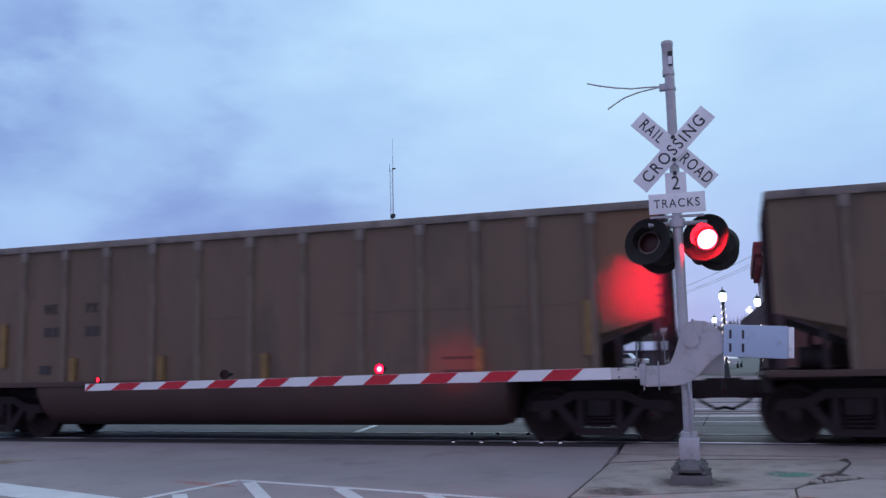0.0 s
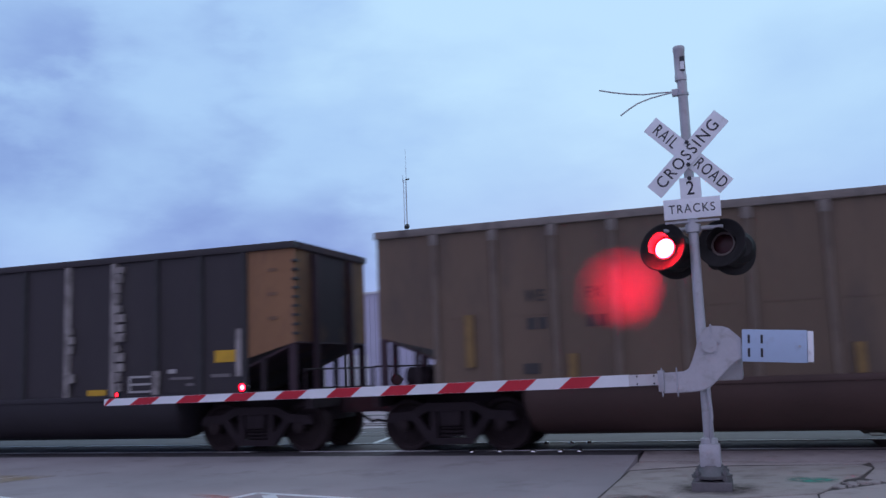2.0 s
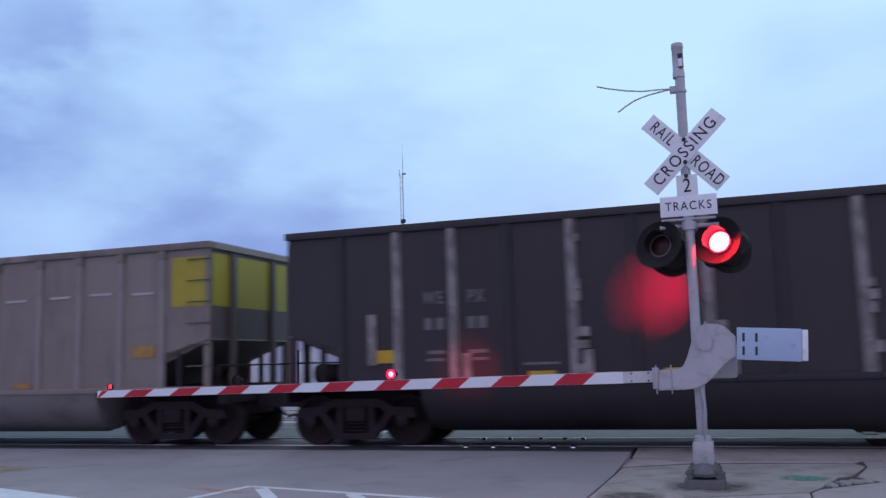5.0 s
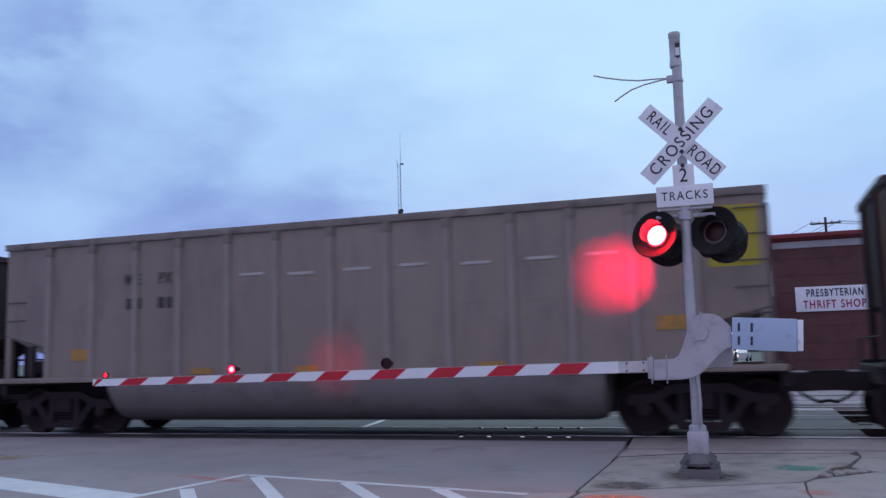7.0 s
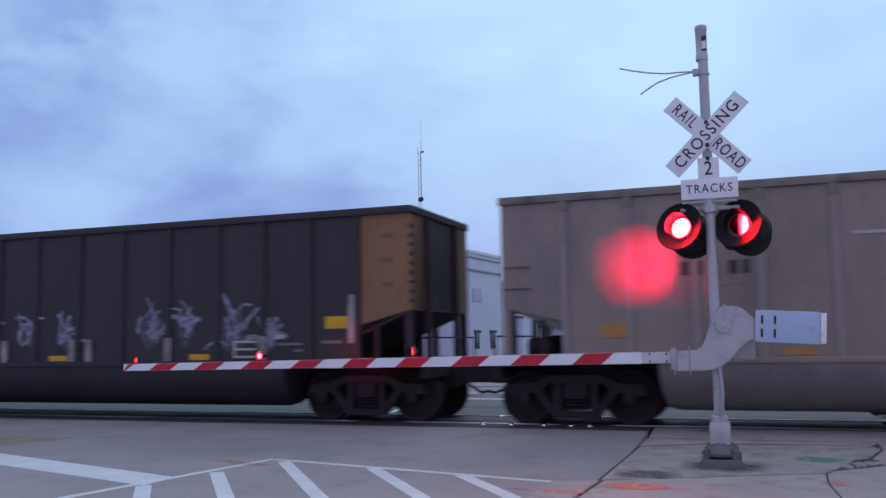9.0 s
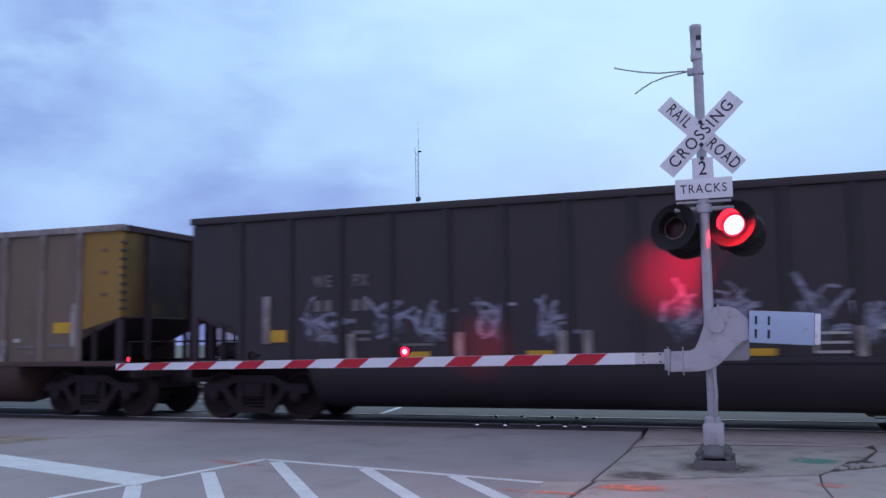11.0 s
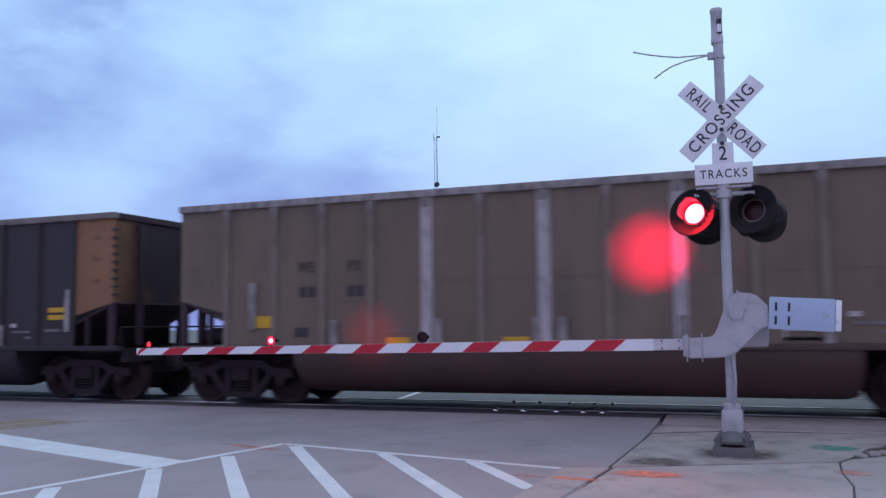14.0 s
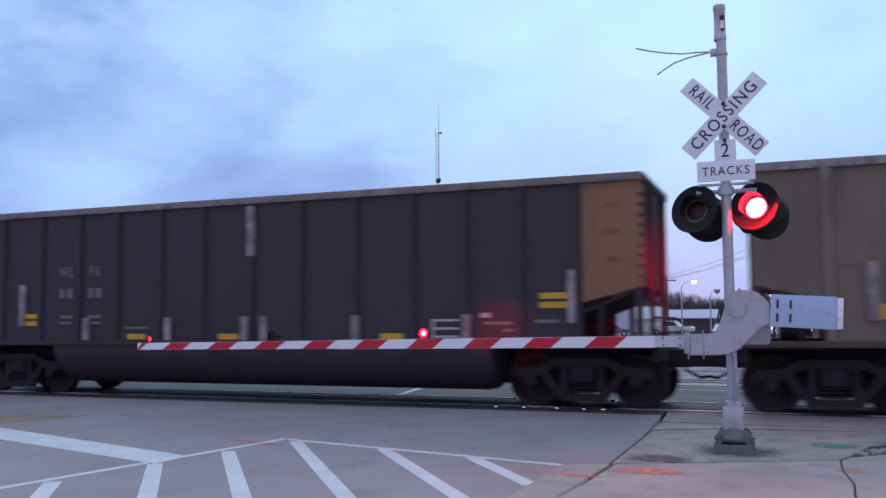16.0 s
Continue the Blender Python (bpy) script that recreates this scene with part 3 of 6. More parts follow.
def build_pavement():
    pave = thing("pavement", "cracked concrete pavement slabs round the signal mast", "pavement")
    tagged(pave, kind="structure")
    cube("bedding", (-1.93, 30, -30, 14.1, -0.4, 0.0), M["joint"], pave, "dark earth in the joints")
    slabs = [
        # outlines of the slabs, gaps left as joints and cracks
        [(-1.885, 9.89), (0.43, 10.96), (0.54, 11.2), (0.70, 11.75), (0.84, 12.25), (1.02, 12.45), (1.26, 13.4), (1.15, 13.72), (-0.2, 13.60), (-1.05, 13.42), (-1.89, 12.95)],
        [(-2.48, 3.0), (-2.24, 3.0), (-1.895, 9.80), (-2.37, 9.66)],
        [(-2.20, 3.0), (0.49, 3.0), (0.50, 7.2), (0.46, 8.8), (0.49, 9.4), (0.43, 10.2), (0.44, 10.90), (-1.845, 9.84)],
        [(0.51, 3.0), (4.5, 3.0), (4.5, 11.02), (1.27, 11.88), (0.55, 11.16), (0.462, 10.9), (0.45, 10.2), (0.51, 9.4), (0.48, 8.8), (0.52, 7.2)],
        [(1.06, 12.35), (1.29, 11.92), (4.5, 11.05), (4.5, 14.05), (1.30, 14.05), (1.29, 13.4)],
        [(-1.95, 13.14), (-1.06, 13.66), (-0.2, 13.84), (1.18, 13.88), (1.27, 14.08), (-1.935, 14.08)],
    ]
    slabs += [[(x, y), (x + 2.96, y), (x + 2.96, y + 3.96), (x, y + 3.96)] for x in (4.54, 7.54, 10.54) for y in (-1.0, 3.0, 7.0)]
    slabs += [[(x, y), (x + 2.96, y), (x + 2.96, y + 2.96), (x, y + 2.96)] for x in (-2.4, 0.6, 3.6) for y in (-6.0, -3.0, 0.0)]
    for k, s in enumerate(slabs):
        bm = bmesh.new()
        tilt = random.uniform(-0.006, 0.006)
        fs = prism(bm, s, -0.2, 0.012 + tilt, "z")
        es = [e for e in fs[1].edges] + [e for e in fs[0].edges]
        bmesh.ops.bevel(bm, geom=[e for e in es if all(v.co.z > -0.1 for v in e.verts)], offset=0.007, segments=1, affect="EDGES")
        part("slab", bm, M["concrete_old"] if k == 0 else M["concrete"], pave, "stained older slab under the signal mast" if k == 0 else "")
    rng = random.Random(5)
    bm = bmesh.new()
    for i in range(46):
        u, v = rng.random(), rng.random()
        cx, cy, r = 0.62 + 0.55 * u, 11.32 + 0.62 * u + 0.42 * v * (1 - 0.4 * u), rng.uniform(0.025, 0.085)
        n = rng.randint(5, 7)
        prism(bm, [(cx + r * rng.uniform(0.6, 1) * math.cos(6.283 * q / n), cy + 1.3 * r * rng.uniform(0.6, 1) * math.sin(6.283 * q / n)) for q in range(n)], -0.03, rng.uniform(0.006, 0.02), "z")
    tagged(part("rubble", bm, M["concrete"], pave, "crumbled concrete rubble in a broken corner"), kind="stuff")
    bm = bmesh.new()
    prism(bm, [(14.10, -0.2), (14.10, 0.03), (14.9, 0.10), (14.9, -0.2)], -1.91, 30, "x")
    part("approach_slab", bm, M["concrete"], pave)
    # survey paint, silt washed into the low edge of the old slab, a dark patch round the foundation
    for o, mat, nm, lab in (([(-1.84, 9.22), (-1.05, 9.36), (-1.03, 9.72), (-1.78, 9.58)], M["paint_orange"], "survey_mark", "bright orange spray mark on the concrete"),
                            ([(-2.42, 8.96), (-1.80, 8.86), (-1.80, 8.98), (-2.42, 9.08)], M["paint_orange"], "survey_mark", "thin orange spray line on the concrete"),
                            ([(0.34, 10.10), (0.74, 9.98), (0.76, 10.20), (0.36, 10.34)], M["paint_orange_faint"], "survey_mark", "faint orange spray mark on the concrete"),
                            ([(0.12, 11.86), (0.74, 11.78), (0.78, 12.26), (0.16, 12.36)], M["paint_teal"], "survey_mark", "faded green spray mark on the concrete"),
                            ([(-1.86, 9.95), (-1.02, 10.26), (-1.10, 10.62), (-1.80, 10.72)], M["silt"], "dark_patch", "dark silt washed onto the slab edge"),
                            ([(-1.20, 10.66), (-0.12, 10.80), (-0.10, 11.72), (-1.16, 11.60)], M["silt"], "dark_patch", "dark patch round the foundation, thinning outwards")):
        bm = bmesh.new()
        prism(bm, o, 0.0, 0.0195, "z")
        tagged(part(nm, bm, mat), lab, "road marking" if nm == "survey_mark" else "dirt", kind="structure")


build_pavement()


def build_track(yc, crossing_x, name_label):
    track = thing("railway_track", name_label, "railway track")
    tagged(track, kind="structure")
    for s in (-1, 1):
        y = yc + s * 0.755
        bm = bmesh.new()
        prism(bm, [(y - 0.07, -0.06), (y + 0.07, -0.06), (y + 0.07, -0.045), (y + 0.012, -0.03), (y + 0.012, 0.07), (y + 0.036, 0.08), (y + 0.036, 0.108),
                   (y - 0.036, 0.108), (y - 0.036, 0.08), (y - 0.012, 0.07), (y - 0.012, -0.03), (y - 0.07, -0.045)], -220, 220, "x")
        rail = part("rail", bm, M["rail"], track, "rusty steel rail")
        bm = bmesh.new()
        prism(bm, [(y - 0.034, 0.109), (y + 0.034, 0.109), (y + 0.028, RAIL_Z), (y - 0.028, RAIL_Z)], -220, 220, "x")
        part("running_surface", bm, M["rail_top"], rail, "polished top of the rail")
    return track


track_near = build_track(TRACK_Y, (-24, 1.5), "near railway track let into the street")
track_far = build_track(TRACK2_Y, (-24, 1.5), "second railway track behind the train")


def build_crossing():
    cross = thing("level_crossing", "crossing surface of dark asphalt and concrete panels between the rails", "level crossing")
    tagged(cross, kind="structure")
    a, b = -45.0, 1.6
    for y0, y1, mat, nm in ((14.91, TRACK_Y - 0.80, M["dark_asphalt"], "asphalt_strip"), (TRACK_Y + 0.80, TRACK2_Y - 1.75, M["dark_asphalt"], "asphalt_strip")):
        cube(nm, (a, b, y0, y1, -0.3, 0.105), mat, cross)
    bm = bmesh.new()
    prism(bm, [(13.905, -0.3), (13.905, 0.083), (14.34, 0.097), (14.34, -0.3)], a, -1.95, "x")
    part("asphalt_strip", bm, M["asphalt"], cross, "grey asphalt apron before the rail")
    bm = bmesh.new()
    prism(bm, [(14.345, -0.3), (14.345, 0.094), (14.55, 0.103), (14.905, 0.105), (14.905, -0.3)], a, -1.95, "x")
    part("asphalt_strip", bm, M["dark_asphalt"], cross, "dark patched asphalt beside the rail")
    n = int((b - a) / 2.44)
    for yc, mats in ((TRACK_Y, M["dark_asphalt"]), (TRACK2_Y, M["wet_concrete"])):
        for y0, y1 in ((yc - 0.66, yc + 0.66), (yc - 1.72, yc - 0.81), (yc + 0.81, yc + 1.57)):
            if yc == TRACK_Y and y0 < yc - 0.7 or yc == TRACK_Y and y0 > yc + 0.5:
                continue
            for i in range(n):
                x0 = b - (i + 1) * 2.44
                cube("panel", (x0 + 0.01, x0 + 2.43, y0, y1, -0.1, 0.108), M["wet_concrete"] if y0 > TRACK2_Y + 0.7 else M["dark_asphalt"], cross, bevel=0.012)
    # ballast shoulders away from the street
    for x0, x1, nm in ((1.62, 220, "ballast_bed"), (-220, -45.02, "ballast_bed")):
        bm = bmesh.new()
        prism(bm, [(13.2, -0.2), (14.3, -0.03), (21.7, -0.03), (22.9, -0.2)], x0, x1, "x")
        part(nm, bm, M["ballast"], cross, "dark grey crushed stone ballast")
    for yc in (TRACK_Y, TRACK2_Y):
        me = None
        for i in range(30):
            if me is None:
                bm = bmesh.new()
                box(bm, -0.115, 0.115, -1.3, 1.3, -0.16, -0.012)
                me = mesh_of(bm, "sleeper", M["wood"])
            part("sleeper", me, None, cross, at=pose(1.95 + i * 0.5, yc, 0))
    # polished bolt heads along the near rail
    bm = bmesh.new()
    turned(bm, [(0.055, 0), (0.053, 0.014), (0.042, 0.030), (0.022, 0.040), (0, 0.043)], seg=12)
    me = mesh_of(bm, "bolt", M["bolt"])
    for x in (-4.82, -4.32, -3.74, -3.28, -2.96):
        part("bolt", me, None, cross, "polished bolt head", pose(x, 14.86, 0.104))
        part("bolt", me, None, cross, "polished bolt head", pose(x - 0.1, 16.30, 0.108))
    bm = bmesh.new()
    prism(bm, [(-7.40, 16.60), (-7.52, 16.60), (-7.84, 18.45), (-7.72, 18.45)], 0.09, 0.1095, "z")
    part("road_line", bm, M["paint_white"], cross, "white line between the two tracks")


build_crossing()

# ---- the train ----
V0, ACC, X0, PITCH = 4.7054, 0.01794, -15.712, 16.174


def train_x(t):
    """Where the rear of the first fully seen car's body stands at t seconds."""
    return X0 + V0 * t + ACC * t * t


HALF, NEAR = 7.27, -1.57
POSTS = [-6.2, -5.15, -4.14, -3.16, -2.1, -1.1, 0.0, 1.07, 2.18, 3.30, 4.28, 5.27, 6.22]
cars, wheelsets = [], []


def letter_rows(parent, x0, rows, mat, y=-1.512):
    """Blocks for painted marks that cannot be read."""
    for z, h, spans in rows:
        for a, b in spans:
            cube("marking", (x0 + a, x0 + b, y, y + 0.01, z, z + h), mat, parent, "illegible painted car mark")


def build_wheelset_mesh():
    bm = bmesh.new()
    m = Matrix.Rotation(radians(90), 4, "X")
    for s in (-1, 1):
        w = Matrix.Translation((0, s * 0.755, 0)) @ Matrix.Rotation(radians(-90 * s), 4, "X")
        turned(bm, [(0, -0.02), (0.11, -0.02), (0.12, 0.03), (0.16, 0.02), (0.34, -0.01), (0.385, 0.045), (0.440, 0.045), (0.457, 0.03), (0.457, -0.055), (0.483, -0.075), (0.483, -0.095), (0.40, -0.095), (0.36, -0.05), (0.11, -0.06), (0, -0.06)], w, 32)
        # lightening marks on the plate let the turning be seen
        for k in range(3):
            a = 2 * math.pi * k / 3
            c = Vector((0.25 * math.cos(a), s * 0.775, 0.25 * math.sin(a)))
            rod(bm, c, c + Vector((0, s * 0.02, 0)), 0.035, seg=8)
    turned(bm, [(0, -1.0), (0.075, -1.0), (0.085, -0.6), (0.08, 0.6), (0.075, 1.0), (0, 1.0)], m, 16)
    return mesh_of(bm, "wheelset", M["wheel_face"])


def build_side_frame_mesh():
    """A cast truck side frame with its two openings."""
    bm = bmesh.new()
    top = [(-1.18, 0.52), (-1.12, 0.68), (-0.72, 0.70), (-0.45, 0.84), (0.45, 0.84), (0.72, 0.70), (1.12, 0.68), (1.18, 0.52)]
    prism(bm, top + [(0.98, 0.50), (0.66, 0.56), (0.42, 0.70), (-0.42, 0.70), (-0.66, 0.56), (-0.98, 0.50)], -0.07, 0.07)
    prism(bm, [(-0.72, 0.56), (-0.60, 0.62), (-0.30, 0.24), (0.30, 0.24), (0.60, 0.62), (0.72, 0.56), (0.38, 0.13), (-0.38, 0.13)], -0.07, 0.07)
    for s in (-1, 1):
        prism(bm, [(s * 0.24, 0.22), (s * 0.38, 0.22), (s * 0.36, 0.72), (s * 0.26, 0.72)], -0.06, 0.06)
    return mesh_of(bm, "side_frame", M["under"])


def build_spring_mesh():
    bm = bmesh.new()
    for i in range(5):
        turned(bm, [(0.045, 0.25 + i * 0.065), (0.07, 0.27 + i * 0.065), (0.07, 0.29 + i * 0.065), (0.045, 0.305 + i * 0.065)], seg=10)
    return mesh_of(bm, "spring", M["under"])


WHEELSET, SIDE_FRAME, SPRING = build_wheelset_mesh(), build_side_frame_mesh(), build_spring_mesh()


def build_car(k, style, panel, label, bare=(), dash=False, text=None, mark=None, graffiti=(), end="end_dark", squares=1, stubs="pale", top_bare=False, patched=(), upper=()):
    car = thing("coal_car", label, "railway car", "coal cars of the train", pose(train_x(0) - PITCH * k + HALF, TRACK_Y, RAIL_Z))
    side, belly, pan = SIDE[style], BELLY[style], PANEL[panel] if panel else SIDE[style]
    cut = 6.22
    # side sheets, open at the bottom corners where the floor slopes up
    for s in (-1, 1):
        bm = bmesh.new()
        y0, y1 = sorted((s * 1.50, s * 1.485))
        prism(bm, [(-HALF, 1.98), (-cut, 1.73), (-cut, 1.12), (cut, 1.12), (cut, 3.72), (-HALF, 3.72)], y0, y1)
        part("side_sheet", bm, side, car)
        bm = bmesh.new()
        if panel == "yellow":
            prism(bm, [(cut, 1.73), (HALF, 2.0), (HALF, 3.72), (cut, 3.72)], y0, y1)
            part("side_sheet", bm, side, car)
            bm = bmesh.new()
            box(bm, 6.42, 7.16, *sorted((s * 1.5, s * 1.506)), 2.62, 3.56)
        else:
            prism(bm, [(cut, 1.73), (HALF, 2.0), (HALF, 3.72), (cut, 3.72)], y0, y1)
        part("end_panel", bm, pan, car, {"orange": "orange-brown painted end panel", "mustard": "mustard painted end panel", "yellow": "yellow painted end panel", "rust": "rust-brown end panel"}.get(panel, ""))
        # chord and sill
        bm = bmesh.new()
        yy = sorted((s * 1.42, s * 1.57))
        box(bm, -HALF - 0.03, HALF + 0.03, yy[0], yy[1], 3.70, 3.83, 0.015)
        part("top_chord", bm, M["post_bare"] if top_bare else side if style == "dark" and squares == 1 else M["chord_worn"], car)
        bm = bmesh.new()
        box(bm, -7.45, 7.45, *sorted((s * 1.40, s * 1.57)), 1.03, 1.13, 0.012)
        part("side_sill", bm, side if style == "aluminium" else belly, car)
    # stakes
    stake = {}
    for s in (-1, 1):
        for i, x in enumerate(POSTS):
            key = "bare" if i in bare else "plain"
            if (key, s) not in stake:
                bm = bmesh.new()
                w = (0.115 if style == "tan" else 0.088) if key == "bare" else 0.072
                prism(bm, [(-w, s * 1.503), (-w * 0.6, s * 1.565), (w * 0.6, s * 1.565), (w, s * 1.503)], 1.13, 3.70, "z")
                stake[key, s] = mesh_of(bm, "stake", (M["post_pale"] if style == "tan" else M["post_bare"]) if key == "bare" else STAKE[style])
            part("stake", stake[key, s], None, car, "weathered bare stake" if key == "bare" else "", pose(x, 0, 0))
        if stubs:
            for x in ((-3.9, -1.88, -0.12, 0.30, 2.2, 4.3) if stubs == "pale" else (-3.9, -1.88, 0.30, 4.3)):
                cube("gusset", (x - 0.07, x + 0.07, *sorted((s * 1.503, s * 1.569)), 1.135, 1.58), M["post_bare"] if stubs == "pale" else M["mark_yellow_dull"], car, "pale worn gusset plate" if stubs == "pale" else "dull yellow gusset plate")
    if style != "dark":
        bm = bmesh.new()
        prism(bm, [(-0.085, -1.504), (-0.07, -1.569), (0.07, -1.569), (0.085, -1.504)], 3.52, 3.70, "z")
        head = mesh_of(bm, "stake_head", M["chord_worn"])
        for x in POSTS:
            part("stake_head", head, None, car, at=pose(x, 0, 0))
        for s in (-1, 1):
            cube("seam", (-cut, cut, *sorted((s * 1.500, s * 1.506)), 2.235, 2.250), side, car, "welded seam along the side")
    chips = random.Random(31 + k)
    for i, share in patched:
        for j in range(13):
            if chips.random() > share:
                continue
            z, w = 1.22 + j * 0.19, chips.uniform(0.07, 0.21)
            cube("patch", (POSTS[i] + 0.06, POSTS[i] + 0.06 + w, -1.572, -1.503, z, z + chips.uniform(0.12, 0.185)), M["post_bare"], car, "pale square patch plate")
    for i in upper:
        cube("patch", (POSTS[i] - 0.075, POSTS[i] + 0.075, -1.574, -1.503, 2.72, 3.66), M["post_bare"], car, "bare worn upper half of a stake")
    # ends
    em = M[end]
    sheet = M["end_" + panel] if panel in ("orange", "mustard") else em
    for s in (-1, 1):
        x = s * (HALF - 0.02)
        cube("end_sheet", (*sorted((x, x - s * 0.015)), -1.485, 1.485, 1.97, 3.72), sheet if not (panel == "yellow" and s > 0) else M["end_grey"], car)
        if panel == "yellow" and s > 0:
            cube("end_panel", (x + 0.002, x + 0.006, -1.40, 1.40, 2.62, 3.62), pan, car, "yellow painted end panel")
        cube("end_chord", (*sorted((x - s * 0.10, x + s * 0.06)), -1.42, 1.42, 3.70, 3.825), em if style != "aluminium" else side, car)
        bm = bmesh.new()
        prism(bm, [(s * HALF, 1.98), (s * (HALF - 0.02), 2.01), (s * 5.2, 1.15), (s * 5.2, 1.12)], -1.48, 1.48)
        part("slope_sheet", bm, em, car, "sloping end floor sheet")
        for y in (-0.75, 0.75):
            bm = bmesh.new()
            box(bm, *sorted((x, x + s * 0.09)), y - 0.07, y + 0.07, 1.13, 3.66, 0.01)
            part("end_post", bm, em, car)
        for y in (-1.46, 1.46):
            bm = bmesh.new()
            box(bm, *sorted((s * 7.14, s * 7.26)), y - 0.05, y + 0.05, 1.13, 1.96)
            part("corner_post", bm, side if style == "aluminium" else em, car)
            bm = bmesh.new()
            box(bm, *sorted((s * 6.55, s * 6.63)), y - 0.04, y + 0.04, 1.13, 1.76)
            part("brace", bm, M["under"], car)
        bm = bmesh.new()
        box(bm, *sorted((s * 6.3, s * 7.5)), -1.38, 1.38, 0.99, 1.06)
        part("end_platform", bm, M["under"], car)
        bm = bmesh.new()
        box(bm, *sorted((s * 7.36, s * 7.5)), -1.36, 1.36, 0.80, 0.985)
        part("end_sill", bm, M["under"], car)
        # crosswise rail of the end platform
        bm = bmesh.new()
        tube(bm, [(s * 7.42, -1.45, 1.06), (s * 7.42, -1.45, 1.50), (s * 7.42, 1.45, 1.50), (s * 7.42, 1.45, 1.06)], 0.018, 6)
        part("grab_rail", bm, M["under"], car)
        # rungs: on the end face by the corners, and grab irons on the side
        rm = M["mark_dark"] if style != "aluminium" else M["end_grey"]
        for q in (-1, 1):
            for i in range(9 if s > 0 and q < 0 and style != "aluminium" else 0):
                bm = bmesh.new()
                z = 2.12 + 0.165 * i
                xx = s * (HALF + 0.035)
                box(bm, xx - 0.085, xx, q * 1.53, q * 1.40, z + 0.01, z + 0.06, 0.004)
                part("rung", bm, rm, car)
            if style == "aluminium":
                for i in range(6 if s > 0 else 2):
                    z = 1.5 + 0.40 * i if s > 0 else 2.28 + 0.36 * i
                    bm = bmesh.new()
                    tube(bm, [(s * 6.80, q * 1.50, z), (s * 6.80, q * 1.555, z), (s * 7.24, q * 1.555, z), (s * 7.24, q * 1.50, z)], 0.014, 6)
                    part("grab_iron", bm, rm, car)
            elif s > 0 and panel in ("orange", "mustard"):
                for z in (2.42, 2.86, 3.30):
                    cube("handhold", (6.72, 6.90, *sorted((q * 1.503, q * 1.515)), z, z + 0.06), PANEL["rust"], car, "dull handhold slot")
        # coupler with its knuckle
        bm = bmesh.new()
        box(bm, *sorted((s * 7.4, s * 7.85)), -0.16, 0.16, 0.66, 0.96, 0.02)
        prism(bm, [(s * 7.80, -0.17), (s * 8.085, -0.15), (s * 8.085, -0.02), (s * 7.98, 0.02), (s * 8.0, 0.15), (s * 7.86, 0.17), (s * 7.78, 0.08)], 0.67, 0.99, "z")
        part("coupler", bm, M["under"], car)
        bm = bmesh.new()
        tube(bm, [(s * 7.5, 0.35, 0.8), (s * 7.72, 0.33, 0.58), (s * 7.95, 0.25, 0.46), (s * 8.08, 0.15, 0.5)], 0.025, 8)
        part("air_hose", bm, M["tyre"], car)
    # brake gear at the rear end
    bm = bmesh.new()
    turned(bm, [(0, 0), (0.15, 0), (0.17, 0.03), (0.17, 0.4), (0.12, 0.46), (0, 0.47)], Matrix.Translation((-6.95, -1.0, 1.30)) @ Matrix.Rotation(radians(90), 4, "Y"), 18)
    part("brake_cylinder", bm, M["under"], car)
    bm = bmesh.new()
    turned(bm, [(0, 0), (0.19, 0), (0.19, 0.7), (0, 0.7)], Matrix.Translation((-6.6, 0.2, 1.32)) @ Matrix.Rotation(radians(90), 4, "X"), 18)
    part("air_reservoir", bm, M["under"], car)
    # twin tubs under the body
    for s in (-1, 1):
        bm = bmesh.new()
        prof = [(1.54, 1.06)] + [(0.86 + 0.68 * math.cos(a), 0.98 + 0.71 * -math.sin(a)) for a in [math.pi * i / 12 for i in range(13)]] + [(0.18, 1.06)]
        fs = []
        stations = [(-4.74, 0.72), (-4.68, 0.95), (-4.5, 1.0), (4.5, 1.0), (4.68, 0.95), (4.74, 0.72)]
        rings = [[bm.verts.new((x, s * y, 1.08 - (1.08 - z) * q)) for y, z in prof] for x, q in stations]
        for a, b in zip(rings, rings[1:]):
            for i in range(len(prof) - 1):
                f = bm.faces.new((a[i], a[i + 1], b[i + 1], b[i]))
                f.smooth = True
        bm.faces.new(rings[0])
        bm.faces.new(rings[-1])
        bmesh.ops.recalc_face_normals(bm, faces=bm.faces[:])
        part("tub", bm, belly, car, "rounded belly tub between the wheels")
    bm = bmesh.new()
    box(bm, -7.5, 7.5, -0.17, 0.17, 0.72, 1.06)
    part("center_sill", bm, M["under"], car)
    cube("floor", (-5.25, 5.25, -1.48, 1.48, 1.10, 1.14), M["end_dark"], car, "sooty car floor")
    # trucks
    for cx in (-6.17, 6.17):
        bm = bmesh.new()
        box(bm, cx - 0.2, cx + 0.2, -1.12, 1.12, 0.44, 0.70, 0.03)
        box(bm, cx - 0.82, cx + 0.82, -0.55, 0.55, 0.24, 0.98, 0.03)
        box(bm, cx - 1.30, cx + 1.30, -0.50, 0.50, 0.55, 0.98, 0.03)
        truck = part("truck", bm, M["under"], car, "dark cast steel truck with two wheelsets")
        for s in (-1, 1):
            part("side_frame", SIDE_FRAME, None, truck, at=pose(cx, s * 1.02, 0))
            for i in (-0.13, 0, 0.13):
                part("spring", SPRING, None, truck, at=pose(cx + i, s * 1.02, 0))
            for q in (-0.89, 0.89):
                bm = bmesh.new()
                turned(bm, [(0, 0.0), (0.11, 0.0), (0.11, 0.10), (0.06, 0.13), (0, 0.13)], Matrix.Translation((cx + q, s * 1.0, 0.457)) @ Matrix.Rotation(radians(-90 * s), 4, "X"), 14)
                part("bearing_cap", bm, M["wheel_face"], truck)
